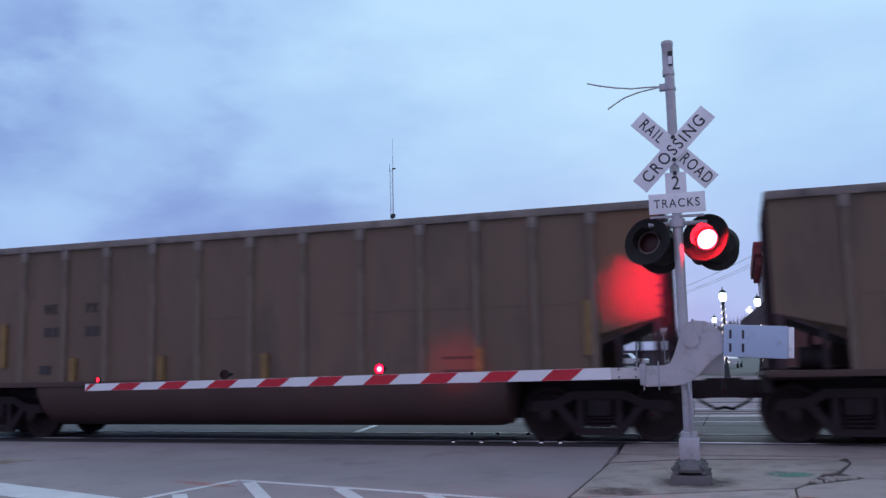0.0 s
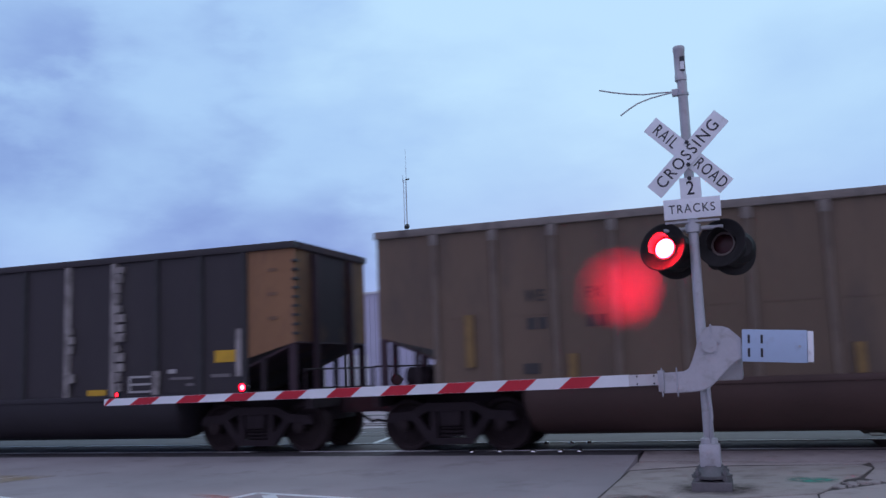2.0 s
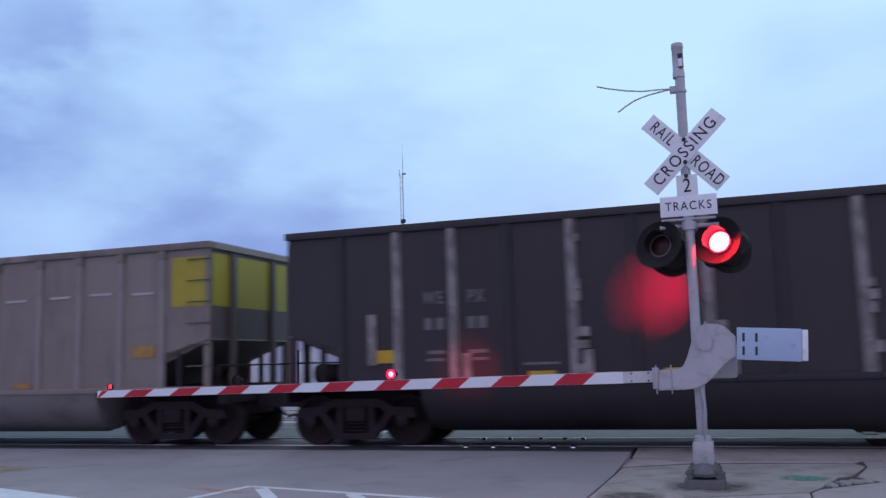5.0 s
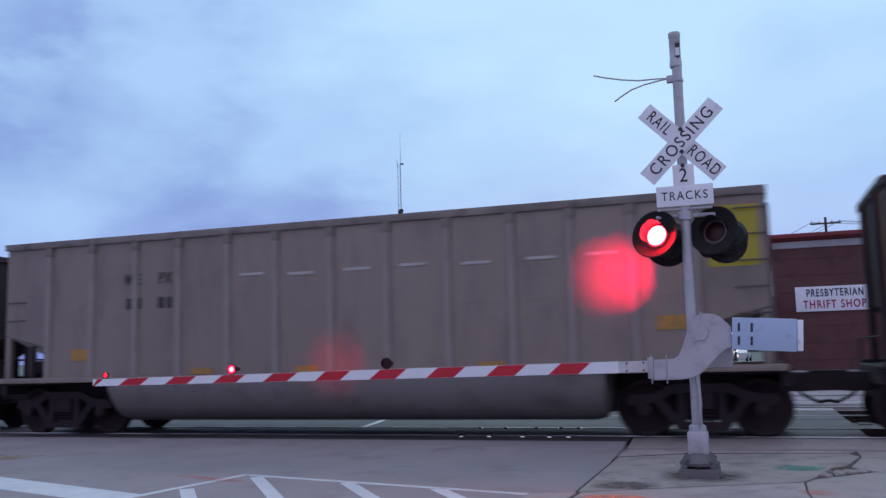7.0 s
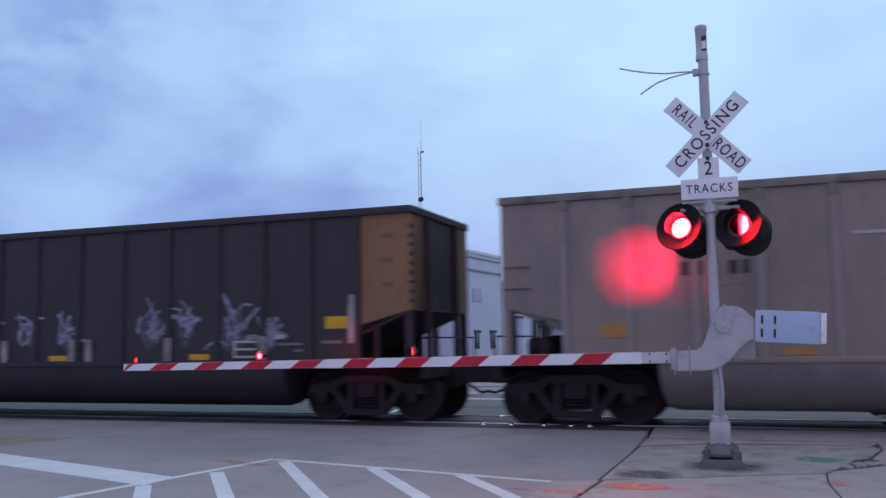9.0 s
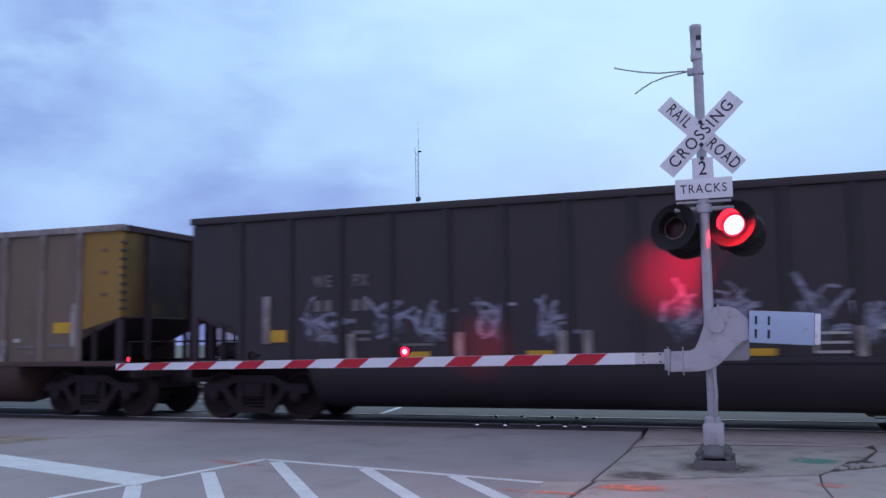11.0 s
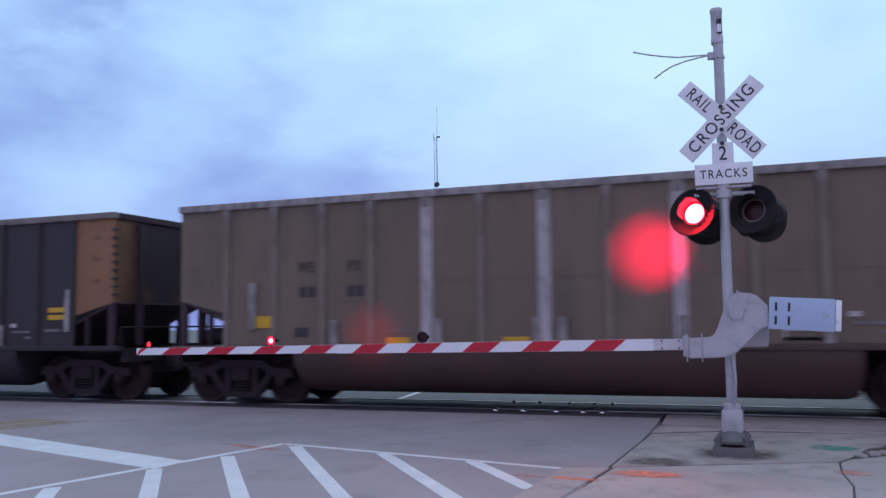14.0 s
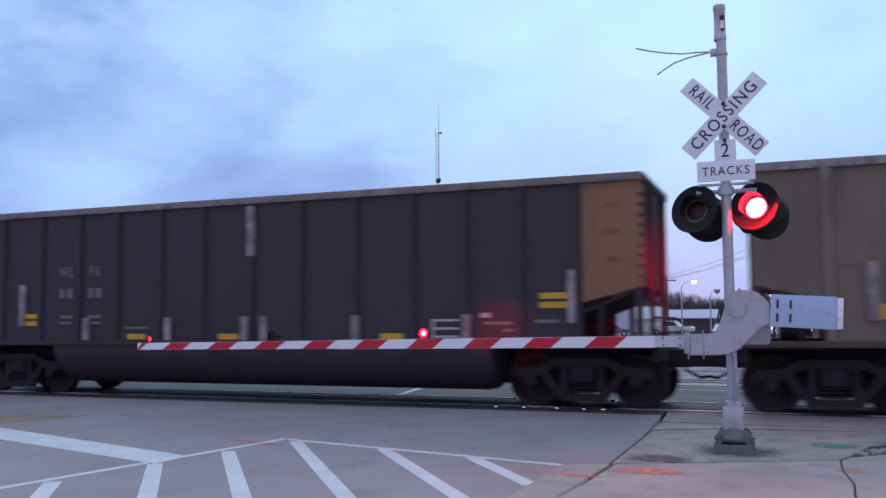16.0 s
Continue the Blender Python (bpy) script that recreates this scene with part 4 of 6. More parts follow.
        for q in (-0.89, 0.89):
            ws = part("wheelset", WHEELSET, None, car, "worn steel wheels on one axle", pose(cx + q, 0, 0.457))
            wheelsets.append((ws, cx + q))
    # plates and marks on the near side
    def plate(x0, x1, z0, z1, mat, name, lab=""):
        cube(name, (x0, x1, -1.518, -1.502, z0, z1), mat, car, lab)
    ym = M["mark_yellow"] if style != "aluminium" else M["mark_amber"]
    for x in ((-5.38, 5.82) if stubs != "yellow" else ()):
        dz = -0.24 if x < 0 else 0.0
        if squares == 2:
            plate(x - 0.24, x + 0.24, 1.67 + dz, 1.77 + dz, ym, "reflector", "yellow reflector plate")
            plate(x - 0.24, x + 0.24, 1.82 + dz, 1.92 + dz, ym, "reflector", "yellow reflector plate")
        else:
            plate(x - 0.24, x + 0.24, 1.69 + dz, 1.91 + dz, ym, "reflector", "yellow reflector plate")
    for x in ((-2.65, -0.50, 2.9) if stubs != "yellow" else ()):
        plate(x - 0.22, x + 0.22, 1.15, 1.26, ym, "reflector", "yellow reflector strip")
    if stubs:
        for x in (-5.62, 6.13):
            cube("stanchion", (x - 0.075, x + 0.075, -1.56, -1.502, 1.42, 2.29), M["post_bare"] if stubs == "pale" else M["mark_yellow_dull"], car, "pale upright plate" if stubs == "pale" else "dull yellow upright plate")
    if stubs == "pale":
        for z in (1.18, 1.32, 1.46):
            plate(3.70, 4.15, z, z + 0.04, M["mark_white"], "stencil_bar", "worn white stencil")
        plate(3.655, 3.695, 1.18, 1.50, M["mark_white"], "stencil_bar", "worn white stencil")
        plate(4.55, 4.72, 1.52, 1.60, M["mark_white"], "stencil_bar", "worn white stencil")
        plate(4.60, 5.10, 1.40, 1.45, M["mark_grey"], "stencil_bar", "worn white stencil")
        plate(4.95, 5.12, 1.28, 1.33, M["mark_grey"], "stencil_bar", "worn white stencil")
        plate(-2.95, -2.35, 1.36, 1.40, M["mark_grey"], "stencil_bar", "worn white stencil")
        plate(5.5, 5.9, 1.42, 1.48, M["mark_grey"], "stencil_bar", "worn white stencil")
    if style in ("brown", "tan"):
        plate(-4.72, -4.45, 1.28, 1.45, M["mark_dark"], "opening", "dark opening low in the side")
        for z in (1.18, 1.40):
            plate(3.65, 4.30, z, z + 0.05, M["mark_dark"], "stencil_bar", "dark frame low in the side")
    if text:
        x, z, size, gap, lm = {"white": (-4.55, 2.52, 0.30, 0.76, M["mark_grey"] if style == "dark" else M["mark_white"]), "dark": (-4.27, 2.96, 0.30, 0.74, M["mark_dark"]), "faint": (-4.55, 2.54, 0.27, 0.98, M["mark_dark"])}[text]
        for w, dx in (("WE", 0.06), ("PX", 0.06 + gap)):
            lettering("letters", w, size, lm, car, pose(x + dx, -1.512, z, 90, 0, 0), 0.004, "worn painted car mark", 0.74, 0.02)
    if text == "white":
        letter_rows(car, -4.55, [(1.99, 0.20, [(-.10, .02), (.10, .24), (.66, .79), (.85, .99)]), (1.58, 0.06, [(-.05, .25), (.66, 1.0)]), (1.46, 0.05, [(-.08, .23), (.66, 1.0)])], M["mark_grey"] if style == "dark" else M["mark_white"])
    if text == "dark":
        letter_rows(car, -4.27, [(2.40, 0.21, [(-.08, .06), (.10, .26), (.64, .78), (.84, .95)])], M["mark_dark"])
    if text == "faint":
        letter_rows(car, -4.55, [(2.0, 0.19, [(-.08, .07), (.11, .25), (.90, 1.05), (1.09, 1.23)])], M["mark_dark"])
    if dash:
        for i in range(1, 12):
            x = POSTS[i] + 0.5
            if x < -2.6:
                continue
            plate(x - 0.25, x + 0.25, 2.90 + 0.02 * math.sin(i * 2.1), 2.95 + 0.02 * math.sin(i * 2.1), M["mark_white"], "stripe", "worn white dash")
    for x, z, w, h in graffiti:
        rng = random.Random(int(x * 100) + 7)
        bm = bmesh.new()
        for j in range(11):
            # one brush of the can: a short bent band
            px, pz = x + rng.uniform(-0.55, 0.55) * w, z + rng.uniform(-0.75, 0.5) * h
            a, t = rng.choice((1.4, 1.7, 1.2, 0.2, 0.6, 2.4)) + rng.uniform(-0.25, 0.25), rng.uniform(0.035, 0.095)
            y, bend, ln = -1.5065 - 0.0006 * j, rng.uniform(-0.5, 0.5), rng.uniform(0.05, 0.12)
            left, right = [], []
            for q in range(6):
                left.append((px - t / 2 * math.sin(a), pz + t / 2 * math.cos(a)))
                right.append((px + t / 2 * math.sin(a), pz - t / 2 * math.cos(a)))
                px, pz, a = px + ln * math.cos(a), pz + ln * math.sin(a), a + bend
            for q in range(5):
                bm.faces.new([bm.verts.new((p[0], y, max(1.16, p[1]))) for p in (left[q], left[q + 1], right[q + 1], right[q])])
        tagged(part("graffiti", bm, M["graffiti"], car, "faded blue-white spray paint letters, illegible"), kind="stuff")
        bm = bmesh.new()
        o = [(x + w * rng.uniform(0.45, 0.8) * math.cos(q * math.pi / 11), z - 0.15 * h + h * rng.uniform(0.5, 0.95) * math.sin(q * math.pi / 11)) for q in range(22)]
        prism(bm, o, -1.5055, -1.5015)
        part("graffiti_fill", bm, M["graffiti_fill"], car, "dull spray paint cloud")
    cars.append((car, k))
    return car


build_car(-1, "brown", "rust", "dull brown steel coal car with vertical stakes", end="end_dark")
build_car(0, "brown", "rust", "dull brown steel coal car with faint dark marks", text="faint", stubs="yellow", end="end_dark")
build_car(1, "dark", "orange", "charcoal coal car with bare patched stakes and orange end", bare=(1, 2, 4, 6, 8, 9), text="white", patched=((4, 0.6), (6, 0.2), (8, 0.3), (9, 1.0)))
build_car(2, "aluminium", "yellow", "bare aluminium coal car with yellow corner panels", text="dark", dash=True, end="end_grey", stubs=False)
build_car(3, "dark", "orange", "charcoal coal car with blue-white graffiti along its sill", graffiti=((-4.6, 1.75, .40, .40), (-3.2, 1.8, .45, .4), (-2.4, 1.7, .4, .35), (-1.30, 1.75, .36, .38), (-0.35, 1.72, .34, .36), (1.75, 1.80, .50, .42), (2.58, 1.82, .28, .42), (3.62, 1.75, .44, .50), (4.35, 1.48, .36, .20)), text="white")
build_car(4, "tan", "mustard", "tan-brown coal car with pale bare stakes and mustard end", bare=(4, 6, 8), text="faint", top_bare=True)
build_car(5, "dark", "orange", "charcoal coal car with double yellow reflector plates", text="white", squares=2, upper=(6,))
build_car(6, "brown", "rust", "dull brown steel coal car with vertical stakes", text="faint")

# ---- crossing signal ----
MX, MY = -0.68, 11.19
flashers = []


def build_lamp(parent, x, z, way, hood, phase, lit, label):
    """One flashing light: round background, drum housing, visor, and the lamp unit that turns to show or hide its lit face."""
    way = Vector(way).normalized()
    q = (-way).to_track_quat("Y", "Z").to_matrix().to_4x4()  # local -y looks out along way
    at = Matrix.Translation((x, MY, z)) @ q
    bm = bmesh.new()
    to_y = Matrix.Rotation(radians(90), 4, "X")  # local z to -y
    turned(bm, [(0, -0.30), (0.13, -0.30), (0.20, -0.24), (0.215, -0.02), (0.20, 0.0), (0.150, 0.0), (0.150, -0.20), (0, -0.20)], to_y, 28)
    lamp = part("signal_light", bm, M["lamp_black"], parent, label, at)
    bm = bmesh.new()
    if hood < 0.3:
        # plate dished forward to catch the lens light, standing in for its red glare
        turned(bm, [(0.16, -0.006), (0.215, 0.0), (0.292, 0.054), (0.304, 0.066), (0.290, 0.068), (0.215, 0.014), (0.16, 0.008), (0.16, -0.006)], to_y, 40)
    else:
        turned(bm, [(0.10, -0.004), (0.292, -0.004), (0.300, 0.010), (0.292, 0.014), (0.10, 0.008), (0.10, -0.004)], to_y, 40)
    part("background", bm, M["lamp_black"], lamp, "round black background plate")
    bm = bmesh.new()
    # visor: upper part of a tube, longer on top
    n = 22
    # rear lamps: closed narrow tube, made long to shape the beam on the train
    a0, a1 = (radians(5), radians(208)) if hood < 0.3 else (0, radians(360))
    ring = []
    for r in ((0.150, 0.158) if hood < 0.3 else (0.100, 0.108)):
        for d in (0, 1):
            ring.append([bm.verts.new((r * math.cos(a), -0.012 - d * hood * ((max(0.10, math.sin(a)) if a < 2.1 else 0.85) if hood < 0.3 else 1), r * math.sin(a))) for a in [a0 + (a1 - a0) * i / n for i in range(n + 1)]])
    i0, i1, o0, o1 = ring
    for i in range(n):
        for a, b in ((i0, i1), (i1, o1), (o1, o0), (o0, i0)):
            bm.faces.new((a[i], a[i + 1], b[i + 1], b[i]))
    bmesh.ops.recalc_face_normals(bm, faces=bm.faces[:])
    part("visor", bm, M["lamp_black"], lamp, "black visor hood")
    bm = bmesh.new()
    ri = 0.126 if hood < 0.3 else 0.09
    turned(bm, [(ri, 0), (0.152, 0), (0.152, 0.012), (ri, 0.008), (ri, 0)], Matrix.Translation((0, -0.002, 0)) @ to_y, 32)
    part("lens_ring", bm, M["lens_rim"], lamp, "dull metal lens ring")
    # the lamp unit: lit face towards -y at rest, dark roundel behind
    bm = bmesh.new()
    dome = 1.0 if hood < 0.3 else 0.50
    turned(bm, [(0, 0.080), (0.045 * dome, 0.076), (0.09 * dome, 0.060), (0.12 * dome, 0.034), (0.134 * dome, 0.001)], to_y, 28)
    k = len(bm.faces)
    turned(bm, [(0.134 * dome, 0.001), (0.1485, 0.001), (0.1485, -0.001), (0.12, -0.014), (0.07, -0.026), (0, -0.032)], to_y, 28)
    bm.faces.ensure_lookup_table()
    for f in bm.faces[k:]:
        f.material_index = 1
    unit = part("lamp_unit", mesh_of(bm, "lamp_unit", M[lit], M["lens_dark"]), None, lamp, "red roundel lamp unit", pose(0, 0.022, 0))
    flashers.append((unit, phase, 0.022))
    return lamp


def build_signal():
    sig = thing("crossing_signal", "silver railway crossing signal mast with crossbuck and red flashing lights", "crossing signal")
    # foundation, casting, bolts
    bm = bmesh.new()
    box(bm, MX - 0.225, MX + 0.225, MY - 0.225, MY + 0.225, -0.1, 0.12, 0.012)
    part("foundation", bm, M["foundation"], sig, "grey concrete foundation block")
    bm = bmesh.new()
    turned(bm, [(0, 0.15), (0.225, 0.15), (0.235, 0.185), (0.205, 0.20), (0.15, 0.27), (0.14, 0.30), (0, 0.30)], Matrix.Translation((MX, MY, 0)) @ Matrix.Rotation(radians(45), 4, "Z"), 8)
    part("base_flange", bm, M["base_iron"], sig, "four-footed dark cast base flange")
    bm = bmesh.new()
    box(bm, MX - 0.118, MX + 0.118, MY - 0.118, MY + 0.118, 0.28, 0.54, 0.02)
    part("junction_box", bm, M["silver"], sig)
    bm = bmesh.new()
    turned(bm, [(0.075, 0.54), (0.10, 0.54), (0.10, 0.60), (0.075, 0.62)], Matrix.Translation((MX, MY, 0)), 20)
    part("collar", bm, M["silver"], sig)
    for dx in (-0.155, 0.155):
        for dy in (-0.155, 0.155):
            bm = bmesh.new()
            rod(bm, (MX + dx, MY + dy, 0.11), (MX + dx, MY + dy, 0.27), 0.018, seg=8)
            turned(bm, [(0, 0.13), (0.038, 0.13), (0.038, 0.165), (0, 0.165)], Matrix.Translation((MX + dx, MY + dy, 0)), 6)
            turned(bm, [(0, 0.20), (0.038, 0.20), (0.038, 0.235), (0, 0.235)], Matrix.Translation((MX + dx, MY + dy, 0)), 6)
            part("anchor_bolt", bm, M["base_iron"], sig)
    bm = bmesh.new()
    turned(bm, [(0, 0.5), (0.062, 0.5), (0.060, 5.06), (0, 5.06)], Matrix.Translation((MX, MY, 0)), 24)
    part("mast", bm, M["silver"], sig, "round silver-painted steel mast")
    bm = bmesh.new()
    turned(bm, [(0.062, 4.98), (0.074, 4.99), (0.074, 5.06), (0.068, 5.07), (0.068, 5.36), (0.074, 5.37), (0.074, 5.42), (0.068, 5.43), (0, 5.43)], Matrix.Translation((MX - 0.01, MY, 0)), 24)
    part("mast_cap", bm, M["silver"], sig, "sleeve on top of the mast")
    cube("cap_opening", (MX - 0.005, MX + 0.052, MY - 0.074, MY - 0.045, 5.10, 5.28), M["sign_black"], sig, "dark opening in the sleeve")
    cube("cap_insert", (MX - 0.002, MX + 0.048, MY - 0.080, MY - 0.06, 5.115, 5.215), M["sign_white"], sig, "white tag in the opening")
    # bracket and two loose wires
    bm = bmesh.new()
    turned(bm, [(0.062, 4.80), (0.072, 4.80), (0.072, 4.83), (0.062, 4.83)], Matrix.Translation((MX, MY, 0)), 20)
    box(bm, MX - 0.13, MX - 0.05, MY - 0.03, MY + 0.03, 4.80, 4.89, 0.01)
    part("wire_bracket", bm, M["galv"], sig)
    for pts in ([(-0.79, 4.855), (-0.95, 4.865), (-1.15, 4.87), (-1.35, 4.905), (-1.55, 4.955), (-1.71, 5.005)], [(-0.79, 4.85), (-0.92, 4.835), (-1.08, 4.81), (-1.24, 4.765), (-1.36, 4.70), (-1.46, 4.635)]):
        bm = bmesh.new()
        tube(bm, [(x, MY - 0.02, z) for x, z in pts], 0.0095, 8)
        part("cut_wire", bm, M["galv"], sig, "stiff grey cut cable end")
    # crossbuck
    cx, cz, y = -0.672, 4.025, MY - 0.075
    for name, ang, yy, words in (("blade", -45.6, y, (("RAIL", -0.36), ("ROAD", 0.36))), ("blade", 45.2, y - 0.022, (("CROSSING", 0.0),))):
        bm = bmesh.new()
        box(bm, -0.61, 0.61, -0.0035, 0.0035, -0.114, 0.114, 0.002)
        bl = part(name, bm, M["sign_white"], sig, "white crossbuck blade with black letters", Matrix.Translation((cx, yy, cz)) @ Matrix.Rotation(radians(-ang), 4, "Y"))
        for w, off in words:
            lettering("letters", w, 0.205, M["sign_black"], bl, pose(off, -0.0045, 0, 90, 0, 0), 0.001, squeeze=0.70 if len(w) == 4 else 0.90)
    for dz in (-0.30, -0.13, 0.15):
        bm = bmesh.new()
        rod(bm, (cx, y - 0.055, cz + dz), (cx, MY - 0.05, cz + dz), 0.020, seg=8)
        turned(bm, [(0, 0), (0.027, 0), (0.027, 0.014), (0, 0.014)], Matrix.Translation((cx, y - 0.027, cz + dz)) @ Matrix.Rotation(radians(90), 4, "X"), 6)
        part("blade_bolt", bm, M["sign_black"], sig, "dark bolt through the blades")
    for dims, w, size, pz in (((-0.795, -0.545, 3.485, 3.74), "2", 0.24, 3.60), ((-1.005, -0.335, 3.235, 3.485), "TRACKS", 0.150, 3.355)):
        bm = bmesh.new()
        box(bm, dims[0], dims[1], y - 0.004, y + 0.004, dims[2], dims[3], 0.002)
        pl = part("plaque", bm, M["sign_white"], sig, "white plaque with black letters")
        lettering("letters", w, size, M["sign_black"], pl, pose(cx, y - 0.005, pz, 90, 0, 0), 0.001, squeeze=0.86)
    # cross arm and lights, back to back
    bm = bmesh.new()
    rod(bm, (-1.03, MY + 0.03, 3.12), (-0.33, MY + 0.03, 3.12), 0.028, seg=12)
    turned(bm, [(0.06, 3.07), (0.09, 3.07), (0.09, 3.17), (0.06, 3.17)], Matrix.Translation((MX, MY, 0)), 20)
    box(bm, -1.0, -0.36, MY - 0.05, MY + 0.02, 3.19, 3.215)
    part("cross_arm", bm, M["silver"], sig)
    for x, ph in ((-1.0, "L"), (-0.31, "R")):
        bm = bmesh.new()
        rod(bm, (x + 0.05, MY + 0.06, 2.86), (x + 0.05, MY + 0.06, 3.12), 0.022, seg=10)
        part("lamp_drop", bm, M["silver"], sig)
        build_lamp(sig, x - 0.03, 2.90, (-0.36, -0.90, 0.22), 0.17, ph, "lens_on", "black flashing light facing the street")
        lamp = build_lamp(sig, x + 0.06, 2.84, (-1.0, 2.6, -0.13) if ph == "L" else (-1.12, 2.6, -0.28), 0.58, ph, "lens_rear", "black flashing light facing the tracks")
        lamp.matrix_basis = Matrix.Translation((0, 0.36, 0)) @ lamp.matrix_basis
    # cable down the mast foot
    bm = bmesh.new()
    tube(bm, [(-0.66, MY - 0.09, 1.2), (-0.63, MY - 0.10, 1.0), (-0.625, MY - 0.10, 0.85), (-0.65, MY - 0.09, 0.70), (-0.66, MY - 0.08, 0.56)], 0.02, 8)
    part("conduit", bm, M["galv"], sig, "grey flexible conduit")


build_signal()


def build_gate():
    gate = thing("crossing_gate", "lowered crossing gate with red and white striped arm", "crossing gate")
    y = MY - 0.16
    bm = bmesh.new()
    out = [(-1.14, 1.39), (-0.90, 1.40), (-0.84, 1.43), (-0.79, 1.53), (-0.71, 1.76), (-0.66, 1.86), (-0.61, 1.905), (-0.54, 1.92), (-0.42, 1.91), (-0.35, 1.88), (-0.28, 1.81), (-0.23, 1.76), (-0.22, 1.53), (-0.31, 1.49), (-0.39, 1.42), (-0.50, 1.30), (-0.60, 1.215), (-0.70, 1.17), (-0.82, 1.155), (-1.14, 1.15)]
    fs = prism(bm, out, y - 0.05, y + 0.05)
    bmesh.ops.bevel(bm, geom=list({e for f in fs[:2] for e in f.edges}), offset=0.012, segments=2, affect="EDGES")
    part("arm_bracket", bm, M["silver"], gate, "silver-painted gate arm bracket")
    bm = bmesh.new()
    box(bm, -0.66, -0.24, MY + 0.08, MY + 0.48, 1.27, 1.74, 0.05)
    part("mechanism_case", bm, M["silver"], gate, "silver gate drive case behind the mast")
    bm = bmesh.new()
    rod(bm, (-0.58, y - 0.095, 1.69), (-0.58, MY + 0.2, 1.69), 0.03, seg=16)
    turned(bm, [(0, 0), (0.085, 0), (0.085, 0.03), (0, 0.03)], Matrix.Translation((-0.58, y - 0.05, 1.69)) @ Matrix.Rotation(radians(90), 4, "X"), 20)
    part("pivot", bm, M["silver"], gate)
    for i in range(5):
        a = 2 * math.pi * i / 5 + 0.3
        bm = bmesh.new()
        rod(bm, (-0.58 + 0.11 * math.cos(a), y - 0.075, 1.69 + 0.11 * math.sin(a)), (-0.58 + 0.11 * math.cos(a), y - 0.03, 1.69 + 0.11 * math.sin(a)), 0.014, seg=6)
        part("pivot_bolt", bm, M["galv"], gate)
    cube("index_pin", (-0.57, -0.545, y - 0.06, y - 0.04, 1.84, 1.94), M["galv"], gate)
    # end plate with studs
    bm = bmesh.new()
    box(bm, -1.20, -1.13, y - 0.07, y + 0.07, 1.17, 1.42, 0.008)
    part("clamp_plate", bm, M["galv"], gate)
    for x in (-1.155, -0.98):
        bm = bmesh.new()
        rod(bm, (x, y - 0.055, 1.11), (x, y - 0.055, 1.45), 0.008, seg=6)
        part("stud", bm, M["galv"], gate)
    # counterweight, hanging a little low at its end
    at = Matrix.Translation((-0.22, y, 1.675)) @ Matrix.Rotation(radians(3.6), 4, "Y")
    bm = bmesh.new()
    box(bm, 0.0, 0.70, -0.12, 0.10, -0.185, 0.185, 0.012)
    cw = part("counterweight", bm, M["weight_white"], gate, "pale blue-white counterweight box", at)
    cube("end_cap", (0.702, 0.765, -0.13, 0.11, -0.175, 0.175), M["sign_white"], cw, "white end cap", 0.01)
    for x in (0.075, 0.215):
        for z in (-0.13, 0.025):
            cube("slot", (x - 0.013, x + 0.013, -0.1235, -0.119, z, z + 0.10), M["sign_black"], cw, "dark slot")
    bm = bmesh.new()
    rod(bm, (0.62, -0.14, 0.0), (0.62, -0.1, 0.0), 0.014, seg=6)
    part("stud", bm, M["galv"], cw)
    # the arm, in two lengths
    def zc(x):
        return 1.315 + (x + 1.18) * 0.0105
    def half(x):
        return 0.067 + (x + 1.18) * 0.0020
    ay0, ay1 = y - 0.028, y + 0.028
    for nm, xa, xb, mat in (("arm_root", -1.55, -1.16, M["silver_pale"]), ("arm_inner", -5.86, -1.55, M["arm_white"]), ("arm_outer", -9.30, -5.84, M["arm_white"])):
        g = 0.004 if nm == "arm_inner" else 0.0
        bm = bmesh.new()
        prism(bm, [(xa, zc(xa) - half(xa) - g), (xb, zc(xb) - half(xb) - g), (xb, zc(xb) + half(xb) + g), (xa, zc(xa) + half(xa) + g)], ay0 - g, ay1 + g)
        arm = part(nm, bm, mat, gate, "white fibreglass gate arm" if nm != "arm_root" else "bare metal root of the arm")
        if nm == "arm_root":
            for x in (-1.45, -1.25):
                for s in (-1, 1):
                    bm = bmesh.new()
                    rod(bm, (x, ay0 - 0.01, zc(x) + s * 0.045), (x, ay0, zc(x) + s * 0.045), 0.012, seg=6)
                    part("rivet", bm, M["sign_black"], arm)
            continue
        # slanted red bands
        for i in range(12):
            b1 = -1.96 - i * 0.803
            b0 = b1 - 0.37
            x0, x1 = max(b0, xa + 0.005), min(b1, xb - 0.005)
            if x1 - x0 < 0.03 or (nm == "arm_inner") != ((x0 + x1) / 2 > -5.85):
                continue
            sl = 0.16
            bm = bmesh.new()
            lo0, lo1 = max(x0 - sl / 2, xa), x1 - sl / 2
            hi0, hi1 = max(x0 + sl / 2, xa), min(x1 + sl / 2, xb)
            prism(bm, [(lo0, zc(lo0) - half(lo0) - g + 0.002), (lo1, zc(lo1) - half(lo1) - g + 0.002), (hi1, zc(hi1) + half(hi1) + g - 0.002), (hi0, zc(hi0) + half(hi0) + g - 0.002)], ay0 - g - 0.003, ay1 + g + 0.003)
            part("red_band", bm, M["arm_red"], arm, "red reflective band")
    # lamps on the arm
    for x, ph, r in ((-9.08, "", 0.042), (-6.93, "L", 0.062), (-4.58, "R", 0.068)):
        z = zc(x) + half(x)
        bm = bmesh.new()
        rod(bm, (x, y, z - 0.01), (x, y, z + 0.03), 0.02, seg=8)
